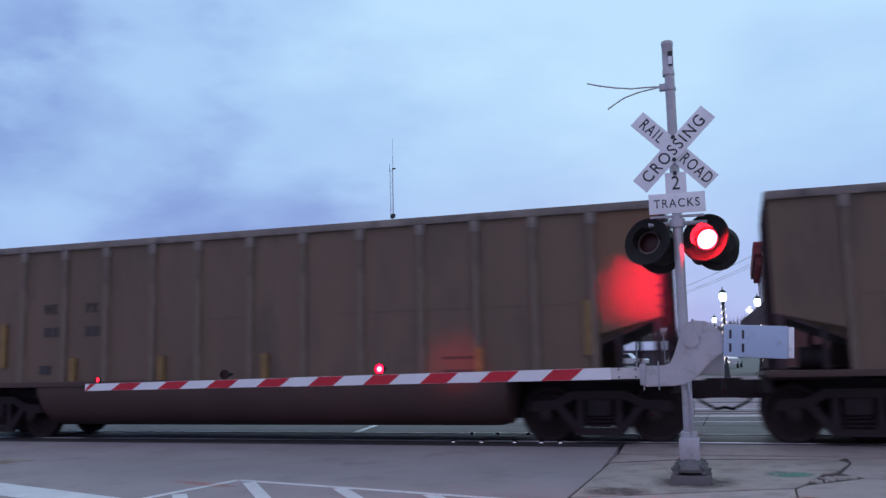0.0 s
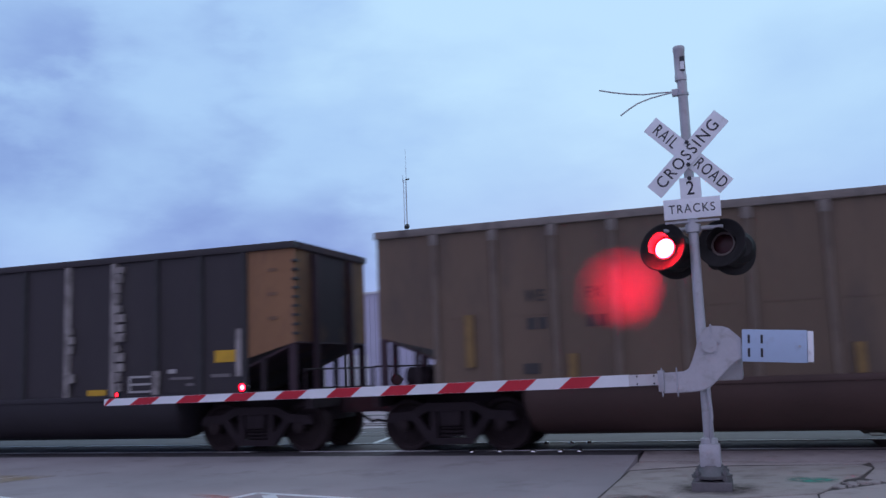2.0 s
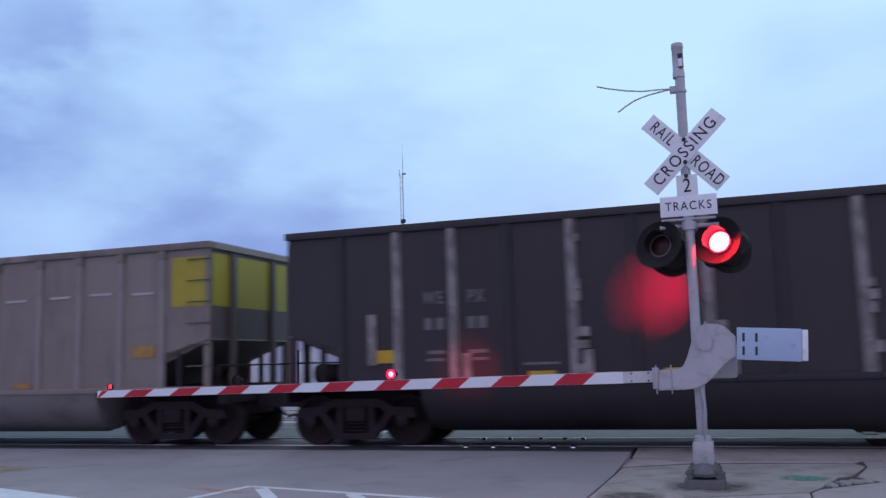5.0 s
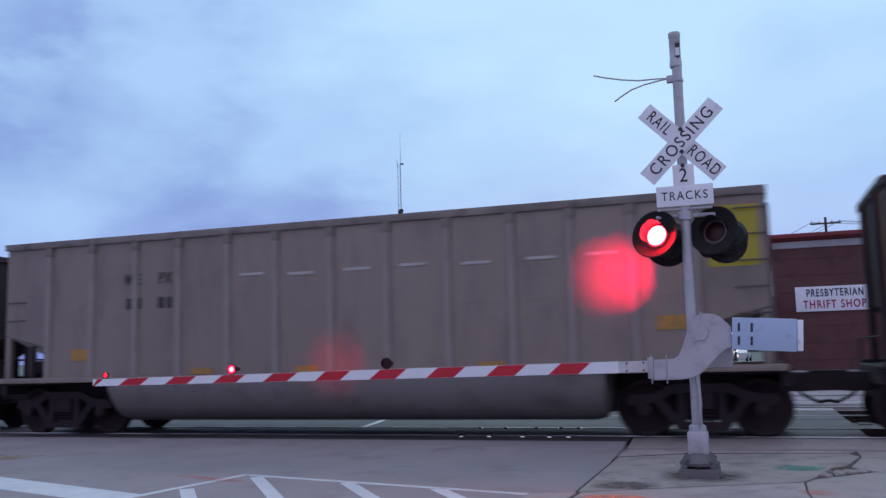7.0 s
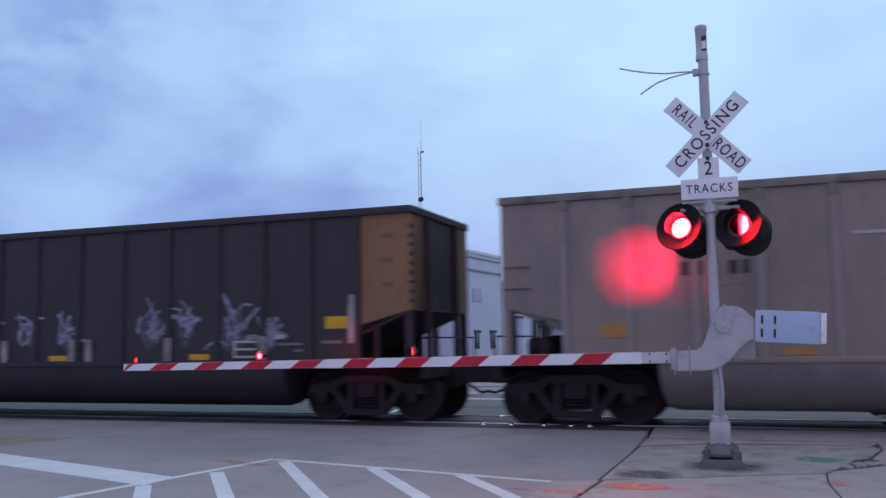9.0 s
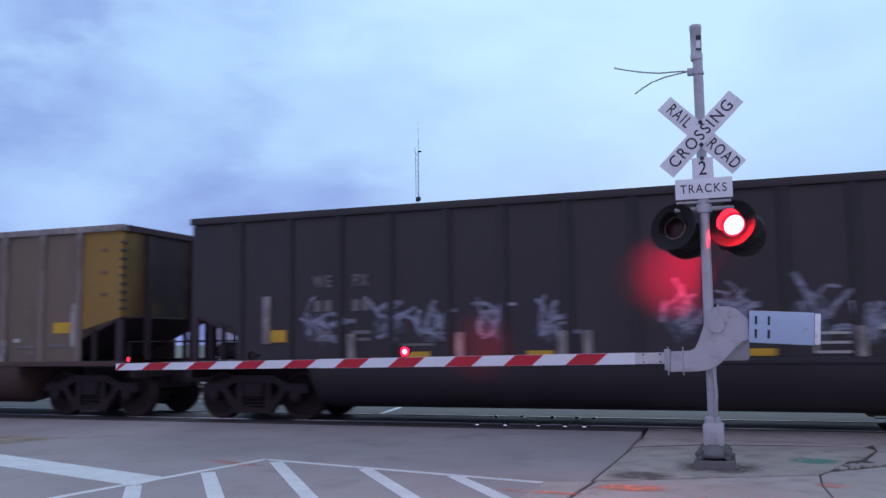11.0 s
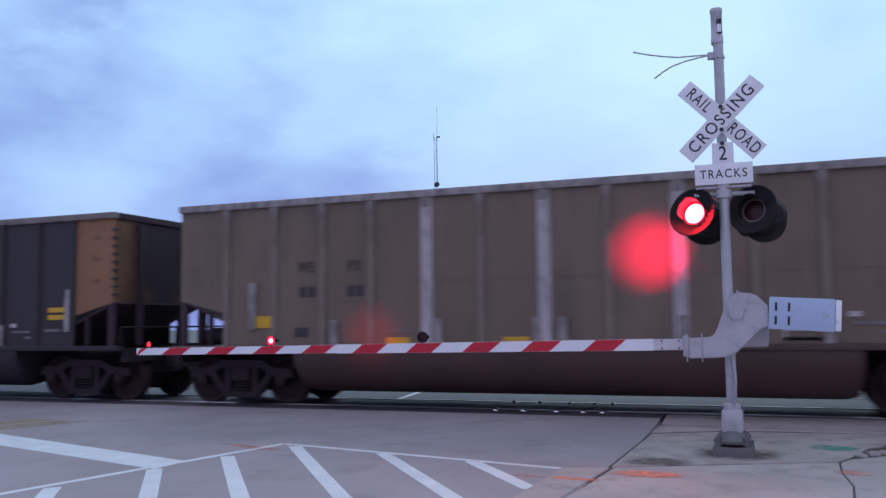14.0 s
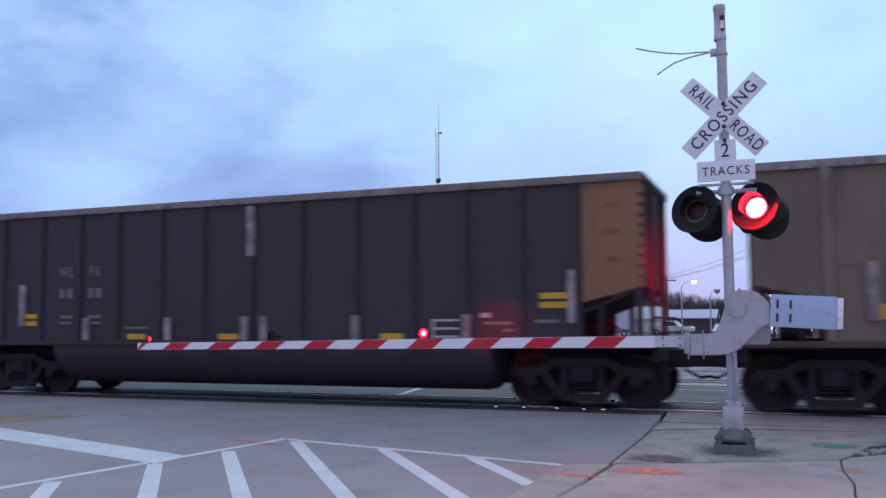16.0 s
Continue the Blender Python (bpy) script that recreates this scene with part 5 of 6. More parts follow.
        turned(bm, [(0, -0.012), (0.9 * r, -0.012), (1.10 * r, -0.004), (1.10 * r, 0.030), (0.96 * r, 0.030), (0.96 * r, 0.004), (0, 0.004)], Matrix.Translation((x, y, z + 0.012 + r)) @ Matrix.Rotation(radians(90), 4, "X"), 20)
        lamp = part("arm_lamp", bm, M["lamp_black"], gate, "small red lamp on the gate arm")
        to_y = Matrix.Rotation(radians(90), 4, "X")
        if ph:
            # tube added behind the lamp to narrow its rear light to a spot
            bm = bmesh.new()
            turned(bm, [(0.028, -0.013), (0.033, -0.013), (0.024, -0.17), (0.019, -0.17), (0.028, -0.013)], Matrix.Translation((x, y, z + 0.012 + r)) @ to_y, 16)
            part("rear_tube", bm, M["lamp_black"], lamp, "black tube added to narrow the rear lamp beam")
        for s, lit in ((-1, "arm_lamp_on"), (1, "arm_lamp_rear")):
            bm = bmesh.new()
            if not ph:
                if s < 0:
                    turned(bm, [(0, 0.016), (0.6 * r, 0.012), (0.945 * r, 0.001)], to_y, 20)
                    part("lamp_unit", bm, M["arm_lamp_tip"], lamp, "steady red roundel", pose(x, y - 0.008, z + 0.012 + r))
                continue
            lens, disc = (0.945 * r, 0.945 * r) if s < 0 else (0.011, 0.025)
            turned(bm, [(0, 0.014), (0.6 * lens, 0.010), (lens, 0.001)], to_y, 20)
            k = len(bm.faces)
            turned(bm, [(lens, 0.001), (disc, 0.0005), (disc, -0.001), (0.6 * disc, -0.008), (0, -0.010)], to_y, 20)
            bm.faces.ensure_lookup_table()
            for f in bm.faces[k:]:
                f.material_index = 1
            u = part("lamp_unit", mesh_of(bm, "lamp_unit", M[lit], M["lens_dark"]), None, lamp, "red roundel lamp unit")
            flashers.append((u, ph, (x, y + (-0.012 if s < 0 else 0.045), z + 0.012 + r, 0 if s < 0 else 180)))


build_gate()

# ---- beyond the tracks ----


def gable_house(name, label, x, y, turn, w, d, eave, ridge, wall, roof, windows=(), chimney=False, category="house", doors=()):
    """A gabled building: gable ends on local -y and +y, w wide, d deep."""
    h = thing(name, label, category, at=pose(x, y, -0.12, 0, 0, turn))
    bm = bmesh.new()
    prism(bm, [(-w / 2, 0), (w / 2, 0), (w / 2, eave), (0, ridge - 0.12), (-w / 2, eave)], -d / 2, d / 2)
    part("wall", bm, wall, h)
    for s in (-1, 1):
        bm = bmesh.new()
        k = (ridge - eave) / (w / 2)
        prism(bm, [(0, ridge), (s * (w / 2 + 0.35), eave - 0.35 * k), (s * (w / 2 + 0.35), eave - 0.35 * k - 0.14), (0, ridge - 0.14)], -d / 2 - 0.3, d / 2 + 0.3)
        part("roof", bm, roof, h)
        bm = bmesh.new()
        prism(bm, [(0, ridge - 0.02), (s * (w / 2 + 0.36), eave - 0.37 * k), (s * (w / 2 + 0.36), eave - 0.37 * k - 0.22), (0, ridge - 0.24)], -d / 2 - 0.36, -d / 2 - 0.31)
        part("bargeboard", bm, M["trim_white"], h, "white bargeboard")
    for fx, wx, wz, ww, wh in windows:
        at = pose(wx, -d / 2, wz) if fx == "gable" else Matrix.Translation((w / 2, wx, wz)) @ Matrix.Rotation(radians(90), 4, "Z")
        bm = bmesh.new()
        for a in ((-ww / 2 - 0.1, ww / 2 + 0.1, -0.10, -0.1), (-ww / 2 - 0.1, ww / 2 + 0.1, wh, wh + 0.12)):
            box(bm, a[0], a[1], -0.08, 0.0, a[2] if a[2] > 0 else -0.12, a[3] if a[3] > 0 else 0.0)
        for s in (-1, 1):
            box(bm, *sorted((s * ww / 2, s * (ww / 2 + 0.1))), -0.08, 0.0, 0, wh)
        box(bm, -ww / 2, ww / 2, -0.06, 0, wh / 2 - 0.03, wh / 2 + 0.03)
        win = part("window", bm, M["trim_white"], h, "white window frame with dark panes", at)
        for q in (0, 1):
            cube("pane", (-ww / 2, ww / 2, -0.03, -0.01, q * wh / 2 + 0.03 * q, (q + 1) * wh / 2 - 0.03 * (1 - q)), M["window_dark"], win)
    for wx, ww, wh in doors:
        cube("door", (wx - ww / 2, wx + ww / 2, -d / 2 - 0.06, -d / 2, 0, wh), M["siding_grey"], h, "grey roll-up door")
    if chimney:
        cube("chimney", (-0.3, 0.3, 0.8, 1.4, ridge - 0.5, ridge + 0.8), M["roof_dark"], h, "dark brick chimney", 0.02)
    return h


gable_house("house", "grey clapboard two-storey house with dark shingle roof", -23.4, 112.5, -18, 6.6, 8.0, 4.7, 6.95, M["siding_grey"], M["roof_dark"],
            (("gable", -1.4, 0.8, 0.9, 1.7), ("gable", 1.5, 0.8, 0.9, 1.7), ("gable", 0.9, 3.2, 0.9, 1.4), ("side", -1.5, 3.0, 0.8, 1.3), ("side", 1.6, 3.0, 0.8, 1.3)), True)
gable_house("annex_house", "low grey house wing with dark roof", -30.0, 110, -62, 6.0, 7.0, 3.6, 6.2, M["siding_grey"], M["roof_dark"], (("gable", 0.0, 0.9, 1.0, 1.4), ("side", 0.5, 0.9, 1.0, 1.6)))
gable_house("shed", "small white shed with pale metal roof", -24.0, 152, -62, 5.5, 8.5, 2.4, 4.2, M["trim_white"], M["roof_pale"], category="shed")
gable_house("storage_building", "long low grey storage building before the woods", -13.3, 131, 90, 6.0, 6.8, 2.3, 3.35, M["roof_dark"], M["siding_grey"], category="storage building")


def build_warehouse():
    wh = thing("warehouse", "pale blue-white metal warehouse with stepped parapet", "warehouse")
    bm = bmesh.new()
    prism(bm, [(-52, 74.5), (-25.7, 71.2), (-25.0, 78), (-52, 82)], -0.12, 8.3, "z")
    part("wall", bm, M["metal_siding"], wh)
    bm = bmesh.new()
    prism(bm, [(-26.1, 70.9), (-23.6, 70.6), (-22.9, 77.4), (-25.4, 77.6)], -0.12, 8.95, "z")
    part("gable_block", bm, M["metal_siding"], wh)
    bm = bmesh.new()
    prism(bm, [(-26.15, 70.8), (-23.5, 70.5), (-22.8, 77.45), (-25.4, 77.7)], 8.95, 9.2, "z")
    part("parapet_cap", bm, M["trim_white"], wh, "white parapet cap")
    bm = bmesh.new()
    prism(bm, [(-52.1, 74.4), (-26.2, 71.1), (-25.5, 78), (-52, 82.1)], 8.3, 8.5, "z")
    part("roof_edge", bm, M["trim_white"], wh, "white roof edge")
    bm = bmesh.new()
    prism(bm, [(-24.6, 77.7), (-22.88, 77.6), (-21.9, 86.5), (-25, 87)], -0.12, 6.7, "z")
    part("wing", bm, M["metal_siding"], wh)
    bm = bmesh.new()
    prism(bm, [(-24.6, 77.65), (-22.8, 77.55), (-21.8, 86.6), (-25, 87.1)], 6.7, 6.95, "z")
    part("roof_edge", bm, M["trim_white"], wh, "white roof edge")
    # ribs of the metal siding
    for i in range(52):
        t = i / 51
        x, y = -52 + 25.8 * t, 74.45 - 3.25 * t
        cube("rib", (x - 0.03, x + 0.03, y - 0.05, y + 0.02, 0.0, 8.28), M["metal_siding"], wh)
    # openings on the wall that runs away from the tracks
    d = Vector((0.7, 6.8, 0)).normalized()
    for s, z0, z1, w, nm, mat in ((1.3, 4.9, 6.0, 1.9, "wall_sign", M["siding_grey"]), (1.2, 0.9, 2.2, 0.8, "window", M["window_dark"]), (4.6, 0.9, 2.2, 0.9, "window", M["window_dark"]), (10.2, 0.0, 3.6, 3.2, "garage_door", M["siding_grey"])):
        c = Vector((-23.6, 70.6, 0)) + d * s
        at = Matrix.Translation((c.x + 0.02, c.y, 0)) @ Matrix.Rotation(math.atan2(d.y, d.x), 4, "Z")
        cube(nm, (-w / 2, w / 2, -0.06, 0.04, z0, z1), mat, wh, {"wall_sign": "faint framed wall sign", "window": "dark window", "garage_door": "grey roll-up door"}[nm], 0, at)
    # grey moulding under the parapet, and the dark lintel over the roll-up door
    for z0, z1, out in ((7.45, 7.62, 0.10), (8.55, 8.66, 0.07)):
        bm = bmesh.new()
        prism(bm, [(-26.16, 70.90 - out), (-23.58 + out, 70.60 - out), (-22.88 + out, 77.36), (-22.95, 77.36), (-23.62, 70.62), (-26.1, 70.91)], z0, z1, "z")
        part("moulding", bm, M["trim_grey"], wh, "grey moulding under the parapet")
    for s, w, z in ((10.2, 3.6, 3.62), (4.6, 1.3, 2.24), (1.2, 1.2, 2.24)):
        c = Vector((-23.6, 70.6, 0)) + d * s
        at = Matrix.Translation((c.x + 0.02, c.y, 0)) @ Matrix.Rotation(math.atan2(d.y, d.x), 4, "Z")
        cube("lintel", (-w / 2, w / 2, -0.14, 0.02, z, z + 0.22), M["roof_dark"], wh, "dark lintel", 0, at)
    cube("faded_sign", (-26.0, -23.9, 70.50, 70.56, 4.6, 5.9), M["siding_grey"], wh, "faded painted sign, illegible")
    for x in (-47, -43.5, -38, -33.5):
        y = 74.5 - (x + 52) * 0.1255
        cube("dock_door", (x - 1.2, x + 1.2, y - 0.12, y + 0.1, 0.0, 3.0), M["trim_white"], wh, "white loading door", 0.02)
        cube("door_frame", (x - 1.35, x - 1.22, y - 0.2, y + 0.1, 0.0, 3.1), M["iron"], wh)


build_warehouse()


def build_brick_building():
    b = thing("brick_building", "dark brick two-storey shop with red cornice and thrift shop sign", "shop building")
    cube("wall", (1.5, 34, 57, 76, -0.12, 7.25), M["brick"], b)
    cube("stone_band", (1.45, 34, 56.9, 57.2, 7.25, 7.64), M["stone_band"], b, "pale stone band under the cornice", 0.02)
    cube("attic_wall", (1.47, 34, 56.95, 76, 7.64, 7.9), M["brick_red"], b)
    bm = bmesh.new()
    prism(bm, [(56.45, 7.95), (56.45, 7.85), (56.9, 7.66), (57.0, 7.66), (57.0, 8.08), (56.5, 8.08)], 1.0, 34, "x")
    part("cornice", bm, M["brick_red"], b, "dark red projecting cornice")
    cube("side_cornice", (0.97, 1.46, 56.47, 76, 7.3, 8.06), M["brick_red"], b, "dark red projecting cornice", 0.04)
    for i in range(6):
        cube("bracket", (1.12, 1.5, 57.1 + i * 3, 57.4 + i * 3, 6.7, 7.3), M["brick_red"], b, "cornice bracket", 0.02)
    for y in (60, 64, 68):
        bm = bmesh.new()
        box(bm, 1.4, 1.52, y, y + 1.3, 3.9, 6.2)
        w = part("window", bm, M["stone_band"], b, "tall side window")
        cube("pane", (1.38, 1.41, y + 0.12, y + 1.18, 4.0, 6.1), M["window_dark"], w)
    for x in (13, 17, 21, 25):
        bm = bmesh.new()
        box(bm, x, x + 1.4, 56.9, 57.1, 3.9, 6.2)
        w = part("window", bm, M["stone_band"], b, "tall front window")
        cube("pane", (x + 0.12, x + 1.28, 56.87, 56.91, 4.0, 6.1), M["window_dark"], w)
    bm = bmesh.new()
    prism(bm, [(1.5, 4.5), (0.0, 3.3), (0.0, 3.1), (1.5, 3.1)], 55.4, 56.88, "y")
    part("awning", bm, M["roof_dark"], b, "dark sloping side canopy")
    for i in range(7):
        cube("brick_course", (1.48, 34, 56.975, 57.1, 0.6 + i, 0.66 + i), M["brick"], b, "slightly proud brick course")
    sign = cube("shop_sign", (2.62, 6.95, 56.88, 56.98, 3.44, 4.90), M["sign_white"], b, "white painted shop sign with blue and red words", 0.01)
    lettering("letters", "PRESBYTERIAN", 0.62, M["sign_blue"], sign, pose(4.78, 56.87, 4.50, 90, 0, 0), 0.004, squeeze=0.64, weight=0.022)
    lettering("letters", "THRIFT SHOP", 0.66, M["sign_red"], sign, pose(4.72, 56.87, 3.82, 90, 0, 0), 0.004, squeeze=0.72, weight=0.022)
    bm = bmesh.new()
    for x in (9.0, 9.6, 10.2):
        rod(bm, (x, 60, 8.0), (x, 60, 9.2), 0.06, seg=8)
    part("roof_vent", bm, M["galv"], b)


build_brick_building()


def build_tower():
    t = thing("radio_tower", "slim lattice radio tower with whip aerials", "radio tower", at=pose(-35.75, 90, -0.12))
    for k in range(3):
        a = 2 * math.pi * k / 3 + 0.4
        bm = bmesh.new()
        rod(bm, (0.2 * math.cos(a), 0.2 * math.sin(a), 0), (0.17 * math.cos(a), 0.17 * math.sin(a), 22.6), 0.026, seg=6)
        part("leg", bm, M["galv"], t)
    bm = bmesh.new()
    for i in range(36):
        z = 0.3 + i * 0.62
        for k in range(3):
            a, b = 2 * math.pi * k / 3 + 0.4, 2 * math.pi * (k + 1) / 3 + 0.4
            rod(bm, (0.19 * math.cos(a), 0.19 * math.sin(a), z), (0.19 * math.cos(b), 0.19 * math.sin(b), z + 0.62), 0.010, seg=4)
    tagged(part("lattice", bm, M["galv"], t, "zigzag lattice bars"), kind="stuff")
    bm = bmesh.new()
    rod(bm, (0.25, 0, 17.2), (0.25, 0, 24.0), 0.03, seg=6)
    rod(bm, (0.25, 0, 24.0), (0.25, 0, 26.0), 0.016, seg=6)
    part("whip_aerial", bm, M["galv"], t)
    bm = bmesh.new()
    box(bm, 0.2, 0.6, -0.06, 0.06, 22.5, 22.66, 0.02)
    rod(bm, (-0.15, 0, 22.3), (-0.15, 0, 23.1), 0.02, seg=6)
    part("aerial_box", bm, M["iron"], t)
    bm = bmesh.new()
    turned(bm, [(0, 0.18), (0.2, 0.14), (0.3, 0.04), (0.32, 0.0), (0.28, 0.02), (0, 0.14)], Matrix.Translation((0.25, -0.2, 17.25)) @ Matrix.Rotation(radians(75), 4, "X"), 18)
    part("dish", bm, M["iron"], t, "small dark dish")


build_tower()


def cobra_lamp(x, y, h, arm, lit, label):
    s = thing("street_lamp", label, "street lamp", at=pose(x, y, -0.12))
    bm = bmesh.new()
    rod(bm, (0, 0, 0), (0, 0, h - 0.7), 0.10, 0.06, 10)
    part("pole", bm, M["galv"], s)
    bm = bmesh.new()
    tube(bm, [(0, 0, h - 0.75), (arm * 0.25, 0, h - 0.35), (arm * 0.6, 0, h - 0.1), (arm, 0, h)], 0.035, 8)
    part("arm", bm, M["galv"], s)
    bm = bmesh.new()
    box(bm, arm - 0.1, arm + 0.55, -0.14, 0.14, h - 0.06, h + 0.10, 0.04)
    part("head", bm, M["galv"], s)
    bm = bmesh.new()
    turned(bm, [(0, -0.34), (0.16, -0.30), (0.28, -0.16), (0.30, 0)], Matrix.Translation((arm + 0.25, 0, h - 0.06)), 16)
    part("lens", bm, M["sodium"] if lit else M["galv"], s, "glowing warm lamp lens" if lit else "unlit lens")
    return s


cobra_lamp(-12.55, 76, 6.9, 1.5, True, "tall grey street lamp with a glowing warm head")
cobra_lamp(-11.62, 105, 6.33, 1.2, True, "grey street lamp with a glowing warm head by the woods")
cobra_lamp(-8.05, 100, 5.0, 0.5, False, "short pale street lamp, unlit")


def globe_lamp(x, y, h):
    s = thing("globe_lamp", "black ornamental street lamp with white glowing globe and fairy lights", "street lamp", "globe lamps along the street", pose(x, y, -0.12))
    bm = bmesh.new()
    turned(bm, [(0, 0), (0.26, 0), (0.26, 0.12), (0.17, 0.3), (0.12, 0.8), (0.075, 1.0), (0.06, h - 0.7), (0.09, h - 0.55), (0.06, h - 0.45), (0.13, h - 0.3), (0, h - 0.3)], None, 14)
    part("post", bm, M["iron"], s)
    bm = bmesh.new()
    turned(bm, [(0.10, h - 0.30), (0.17, h - 0.22), (0.20, h - 0.05), (0.185, h + 0.12), (0.15, h + 0.22), (0, h + 0.24)], None, 18)
    part("globe", bm, M["globe"], s, "white glowing globe")
    bm = bmesh.new()
    turned(bm, [(0.19, h + 0.17), (0.20, h + 0.21), (0.10, h + 0.32), (0.03, h + 0.36), (0.02, h + 0.50), (0, h + 0.52)], None, 14)
    part("finial", bm, M["iron"], s)
    rng = random.Random(int(y))
    bm = bmesh.new()
    for i in range(60):
        z = 1.1 + (h - 1.6) * i / 60
        a = i * 0.9
        r = 0.11 + rng.uniform(0, 0.04)
        c = Vector((r * math.cos(a), r * math.sin(a), z))
        turned(bm, [(0, -0.022), (0.022, 0), (0, 0.022)], Matrix.Translation(c), 5)
    tagged(part("fairy_lights", bm, M["fairy"], s, "warm white fairy lights wound round the post"), kind="stuff")
    return s


for gx, gy in ((-0.85, 50), (-2.3, 86), (1.02, 57.0), (-3.6, 112)):
    globe_lamp(gx, gy, 4.62)


def wreath(x, y, z):
    w = thing("star_ornament", "lit white star ornament on a lamp bracket", "ornament", at=pose(x, y, z))
    bm = bmesh.new()
    for k in range(8):
        a = math.pi * k / 4
        rod(bm, (0, 0, 0), (0.19 * math.cos(a), 0, 0.22 * math.sin(a)), 0.018, 0.008, 6)
    part("star", bm, M["fairy"], w)
    bm = bmesh.new()
    rod(bm, (0, 0.02, 0), (0.47, 0.02, 0.06), 0.02, seg=6)
    part("bracket", bm, M["iron"], w)


wreath(0.52, 57.0, 4.02)


def utility_pole(x, y, h, label="weathered wooden utility pole with crossarm"):
    u = thing("utility_pole", label, "utility pole", "utility poles", pose(x, y, -0.12))
    bm = bmesh.new()
    rod(bm, (0, 0, 0), (0, 0, h), 0.16, 0.10, 10)
    part("pole", bm, M["bark"], u)
    bm = bmesh.new()
    box(bm, -1.2, 1.2, -0.06, 0.06, h - 0.6, h - 0.46)
    arm = part("crossarm", bm, M["bark"], u)
    for i in (-1.1, -0.5, 0.5, 1.1):
        bm = bmesh.new()
        turned(bm, [(0.05, 0), (0.06, 0.05), (0.03, 0.12), (0.05, 0.16), (0, 0.18)], Matrix.Translation((i, 0, h - 0.46)), 8)
        part("insulator", bm, M["galv"], arm)
    return u


for ux, uy, uh in ((6.6, 82, 12.4), (-14.9, 118, 7.5), (-44, 118, 9.0), (38, 82, 12.0)):
    utility_pole(ux, uy, uh)


def wire(a, b, sag, r=0.018):
    bm = bmesh.new()
    pts = []
    for i in range(17):
        t = i / 16
        p = Vector(a).lerp(Vector(b), t)
        p.z -= sag * 4 * t * (1 - t)
        pts.append(p)
    tube(bm, pts, r, 5)
    tagged(part("overhead_wire", bm, M["iron"]), "thin dark overhead power line", "power line", "overhead wires")


for dx in (-1.1, 0.5, 1.1):
    wire((6.6 + dx, 82, 11.9), (-14.9 + dx, 118, 7.2), 0.8)
    wire((-14.9 + dx, 118, 7.2), (-44 + dx, 118, 8.6), 0.9)
    wire((6.6 + dx, 82, 11.9), (38 + dx, 82, 11.6), 0.8)


def vehicle(name, label, x, y, turn, paint, kind):
    """A parked road vehicle: shaped body, glass, wheels."""
    v = thing(name, label, "pickup truck" if kind == "pickup" else "van" if kind == "van" else "truck" if kind == "truck" else "car", at=pose(x, y, -0.10, 0, 0, turn))
    prof = {
        "pickup": [(-2.7, 0.45), (2.6, 0.45), (2.7, 0.85), (2.55, 1.02), (1.15, 1.10), (0.55, 1.72), (-0.65, 1.75), (-0.9, 1.12), (-2.7, 1.12)],
        "van": [(-2.4, 0.4), (2.4, 0.4), (2.45, 0.85), (1.75, 1.08), (1.05, 1.75), (-2.1, 1.80), (-2.4, 1.2)],
        "sedan": [(-2.3, 0.4), (2.3, 0.4), (2.35, 0.75), (1.2, 0.95), (0.5, 1.42), (-1.0, 1.45), (-1.7, 1.0), (-2.3, 0.95)],
        "truck": [(-3.6, 0.6), (3.4, 0.6), (3.45, 1.3), (2.6, 1.45), (2.2, 2.35), (1.3, 2.4), (1.2, 2.9), (-3.6, 2.9)],
    }[kind]
    bm = bmesh.new()
    wdt = 0.9 if kind != "truck" else 1.15
    fs = prism(bm, prof, -wdt, wdt)
    bmesh.ops.bevel(bm, geom=list({e for f in fs[:2] for e in f.edges}), offset=0.06, segments=2, affect="EDGES")
    part("body", bm, paint, v)
    gl = {"pickup": [(1.0, 1.12), (0.5, 1.62), (-0.55, 1.65), (-0.75, 1.14)], "van": [(1.5, 1.15), (0.98, 1.62), (-1.9, 1.66), (-2.1, 1.2)], "sedan": [(1.0, 0.98), (0.45, 1.34), (-0.95, 1.37), (-1.45, 1.02)], "truck": [(2.45, 1.5), (2.15, 2.2), (1.45, 2.2), (1.45, 1.5)]}[kind]
    for s in (-1, 1):
        bm = bmesh.new()
        prism(bm, gl, *sorted((s * wdt, s * (wdt + 0.012))))
        part("side_window", bm, M["window_dark"], v)
    for wx in ((-1.6, 1.6) if kind != "truck" else (-2.3, 2.3)):
        for s in (-1, 1):
            bm = bmesh.new()
            turned(bm, [(0.2, -0.1), (0.34, -0.1), (0.36, -0.07), (0.36, 0.07), (0.34, 0.1), (0.2, 0.1)], Matrix.Translation((wx, s * (wdt - 0.06), 0.36)) @ Matrix.Rotation(radians(90), 4, "X"), 18)
            wheel = part("wheel", bm, M["tyre"], v)
            bm = bmesh.new()
            turned(bm, [(0, -0.09), (0.2, -0.09), (0.2, 0.09), (0, 0.09)], Matrix.Translation((wx, s * (wdt - 0.06), 0.36)) @ Matrix.Rotation(radians(90), 4, "X"), 14)
            part("rim", bm, M["galv"], wheel)
    return v


vehicle("pickup_truck", "white pickup truck parked by the house", -24.4, 100, 28, M["car_paint_white"], "pickup")
vehicle("van", "dark teal van parked by the warehouse", -26.6, 93, 60, M["car_paint_teal"], "van")
vehicle("sedan", "pale teal sedan parked by the house", -19.2, 101, 10, M["car_paint_grey"], "sedan")
vehicle("pickup_truck", "white pickup truck parked in the yard", -13.7, 112, -10, M["car_paint_white"], "pickup")
vehicle("sedan", "grey sedan parked in the street", -4.2, 70, 78, M["car_paint_grey"], "sedan")
vehicle("sedan", "white sedan parked in the street", -1.2, 96, 84, M["car_paint_white"], "sedan")


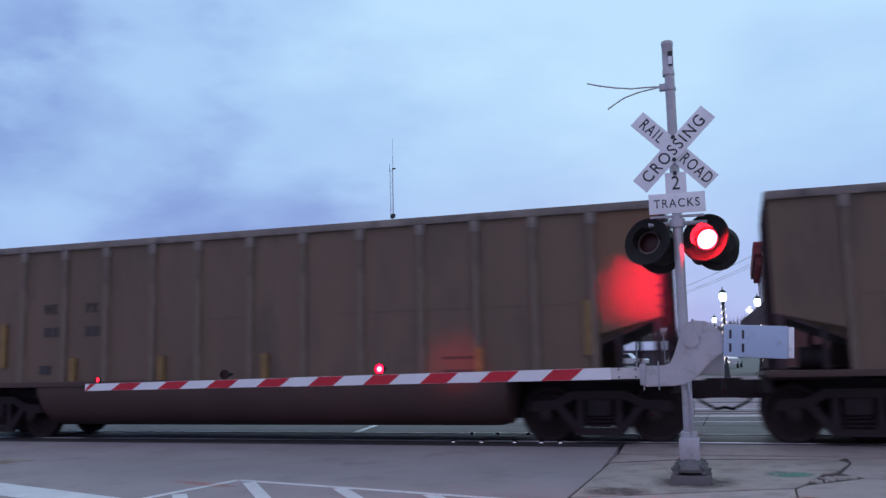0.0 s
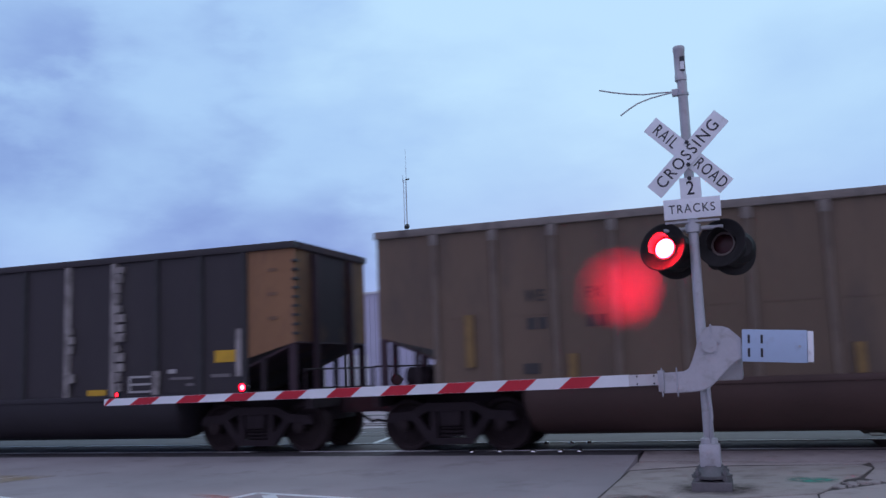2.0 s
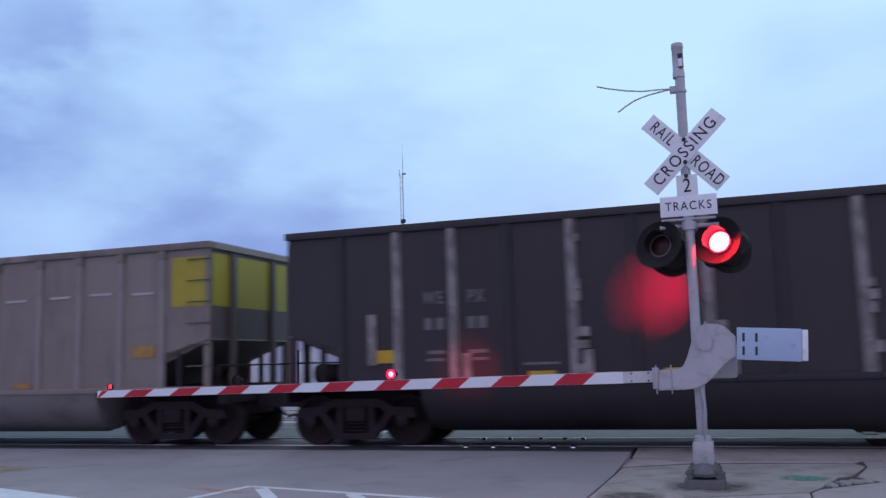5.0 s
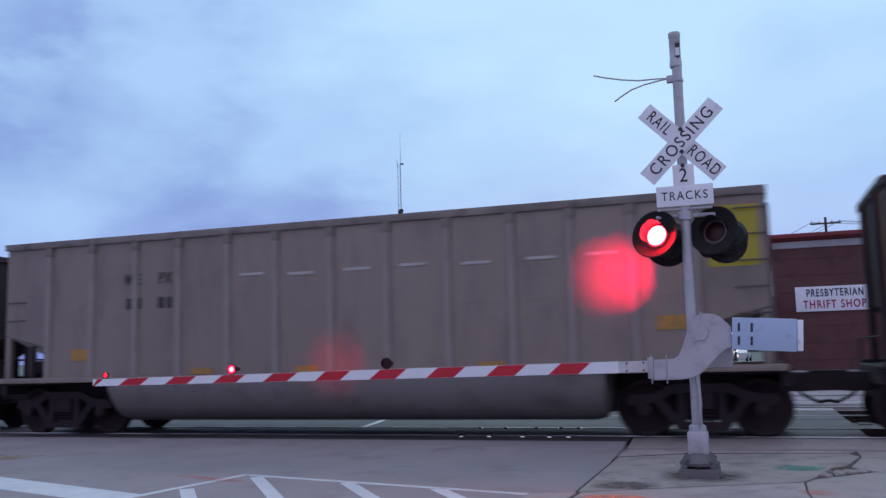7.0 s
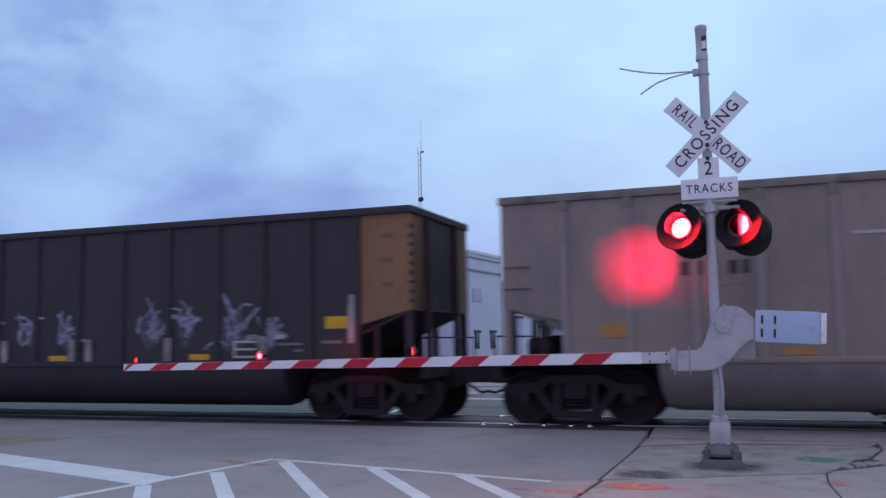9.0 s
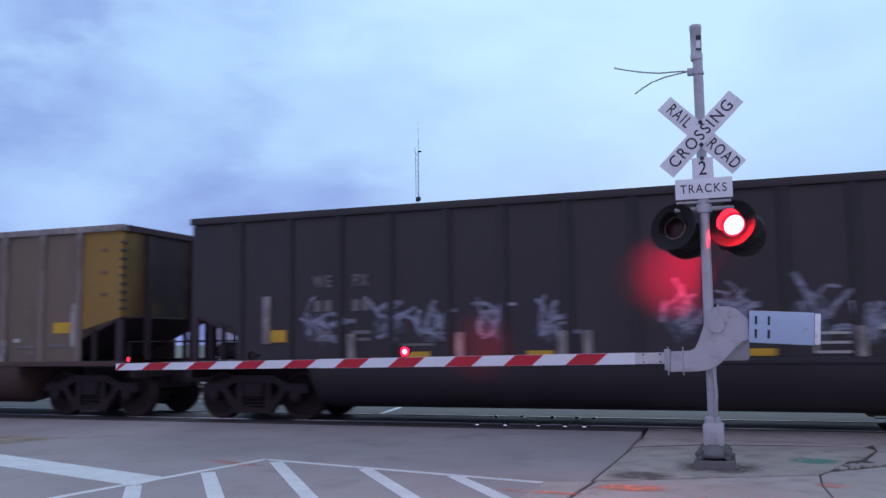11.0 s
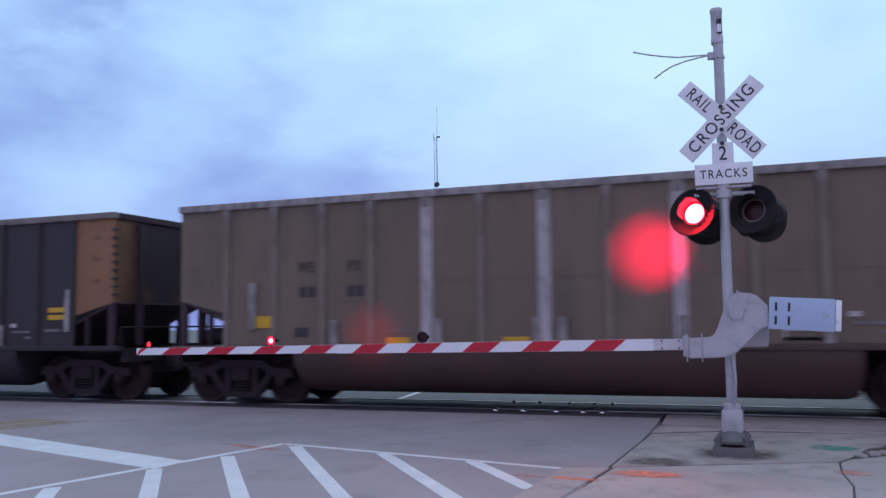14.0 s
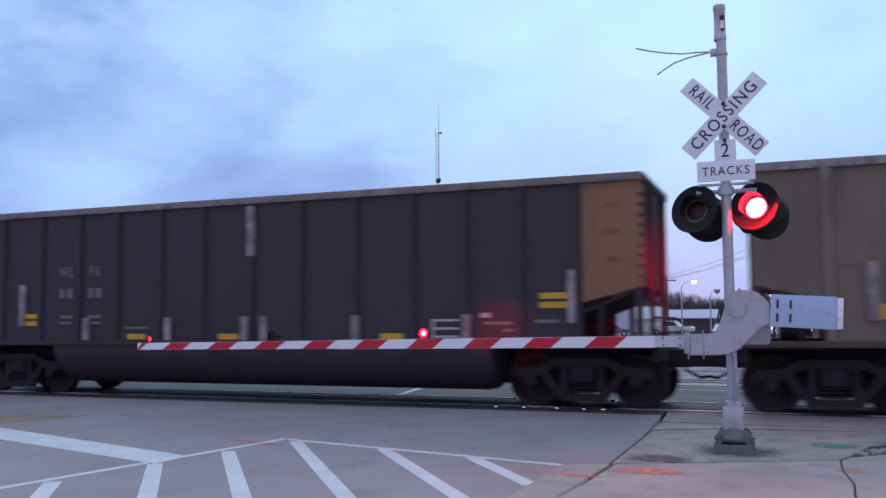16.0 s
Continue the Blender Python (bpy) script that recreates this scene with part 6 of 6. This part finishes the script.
def bare_tree(x, y, h, seed):
    """A leafless tree: tapered trunk, forked limbs, a haze of fine twigs."""
    rng = random.Random(seed)
    t = thing("bare_tree", "leafless brown tree on the skyline", "tree", "bare trees on the skyline", pose(x, y, -0.15, 0, 0, rng.uniform(0, 360)))
    limbs, twigs = [], []

    def grow(p, d, ln, r, level):
        q = p + d * ln
        if level < 3:
            limbs.append((p, q, r, r * 0.65))
        else:
            twigs.append((p, q, max(r, 0.018), max(r * 0.5, 0.010)))
        if level >= 6:
            return
        n = 3 if level in (1, 2, 3) else 2
        for i in range(n):
            side = Vector((rng.gauss(0, 1), rng.gauss(0, 1), rng.gauss(0, 0.5)))
            nd = (d + side * (0.42 if level else 0.32) + Vector((0, 0, 0.12))).normalized()
            grow(p.lerp(q, rng.uniform(0.7, 1.0)), nd, ln * rng.uniform(0.62, 0.82), r * 0.6, level + 1)
    grow(Vector((0, 0, 0)), Vector((0, 0, 1)), h * 0.27, h * 0.022, 0)
    part("trunk", sticks_mesh("trunk", limbs, M["bark"], 7), None, t)
    tagged(part("crown", sticks_mesh("crown", twigs, M["twigs"]), None, t, "haze of fine bare twigs"), kind="stuff")
    return t


protos = [bare_tree(-40 + 9 * i, 190 + 12 * (i % 2), 8.0 + (i % 3), 11 + i) for i in range(3)]
rng_t = random.Random(5)
for i in range(16):
    p = protos[i % 3]
    m = pose(-62 + i * 5.2 + rng_t.uniform(-1.5, 1.5), 185 + rng_t.uniform(0, 40), -0.15, 0, 0, rng_t.uniform(0, 360))
    copy_thing(p, m)


def far_woods():
    st = []
    rng = random.Random(9)
    for i in range(6000):
        x, y = rng.uniform(-160, 60), rng.uniform(250, 300)
        h = rng.uniform(6.0, 12.0) * (1 + 0.25 * math.sin(x * 0.09))
        p = Vector((x, y, -0.2))
        st.append((p, p + Vector((rng.gauss(0, 0.3), 0, h)), 0.13, 0.03))
        for j in range(6):
            b = p + Vector((0, 0, h * rng.uniform(0.35, 0.9)))
            st.append((b, b + Vector((rng.gauss(0, 1.3), rng.gauss(0, 0.5), rng.uniform(0.4, 1.5))), 0.06, 0.02))
    tagged(part("far_woods", sticks_mesh("far_woods", st, M["twigs"]), None), "low brown line of leafless woods on the horizon", "woods", kind="stuff")


far_woods()

# ---- motion ----
# the two sides of the flasher take turns; seconds at which each comes on
R_ON = [-0.13, 1.08, 2.35, 3.56, 4.76, 5.98, 7.22, 8.43, 9.68, 10.92, 12.16, 13.36, 14.58, 15.84, 17.1]
L_ON = [-0.8, 0.45, 1.66, 2.88, 4.13, 5.36, 6.58, 7.79, 8.97, 10.28, 11.51, 12.69, 13.91, 15.15, 16.4]


def lit_spans(phase):
    return list(zip(L_ON, R_ON)) if phase == "L" else list(zip(R_ON, L_ON[1:]))


def motions():
    for car, k in cars:
        walk(car, [(t * 0.5, pose(train_x(t * 0.5) - PITCH * k + HALF, TRACK_Y, RAIL_Z)) for t in range(33)])
    for ws, x in wheelsets:
        walk(ws, [(t * 0.1, pose(x, 0, 0.457, 0, math.degrees((train_x(t * 0.1) - X0) / 0.457), 0)) for t in range(161)])
    for unit, phase, place in flashers:
        x, y, z, turn = place if isinstance(place, tuple) else (0, place, 0, 0)
        marks = []
        for a, b in lit_spans(phase):
            marks += [(a, 1), (b + 0.015, 0)]
        rows, angle = [], 180.0
        now = [on for t, on in marks if t <= 0][-1]
        angle = 0.0 if now else 180.0
        rows.append((0.0, pose(x, y, z, 0, 0, turn + angle)))
        for t, on in marks:
            if not 0.1 < t < 15.95:
                continue
            if t > 0.25:
                rows.append((t - 0.14, pose(x, y, z, 0, 0, turn + angle)))
            for j in range(4):
                rows.append((t - 0.04 + j * 0.0267, pose(x, y, z, 0, 0, turn + angle + 60 * j)))
            angle += 180
            if t < 15.8:
                rows.append((t + 0.14, pose(x, y, z, 0, 0, turn + angle)))
        rows.append((16.0, pose(x, y, z, 0, 0, turn + angle)))
        walk(unit, rows)


motions()
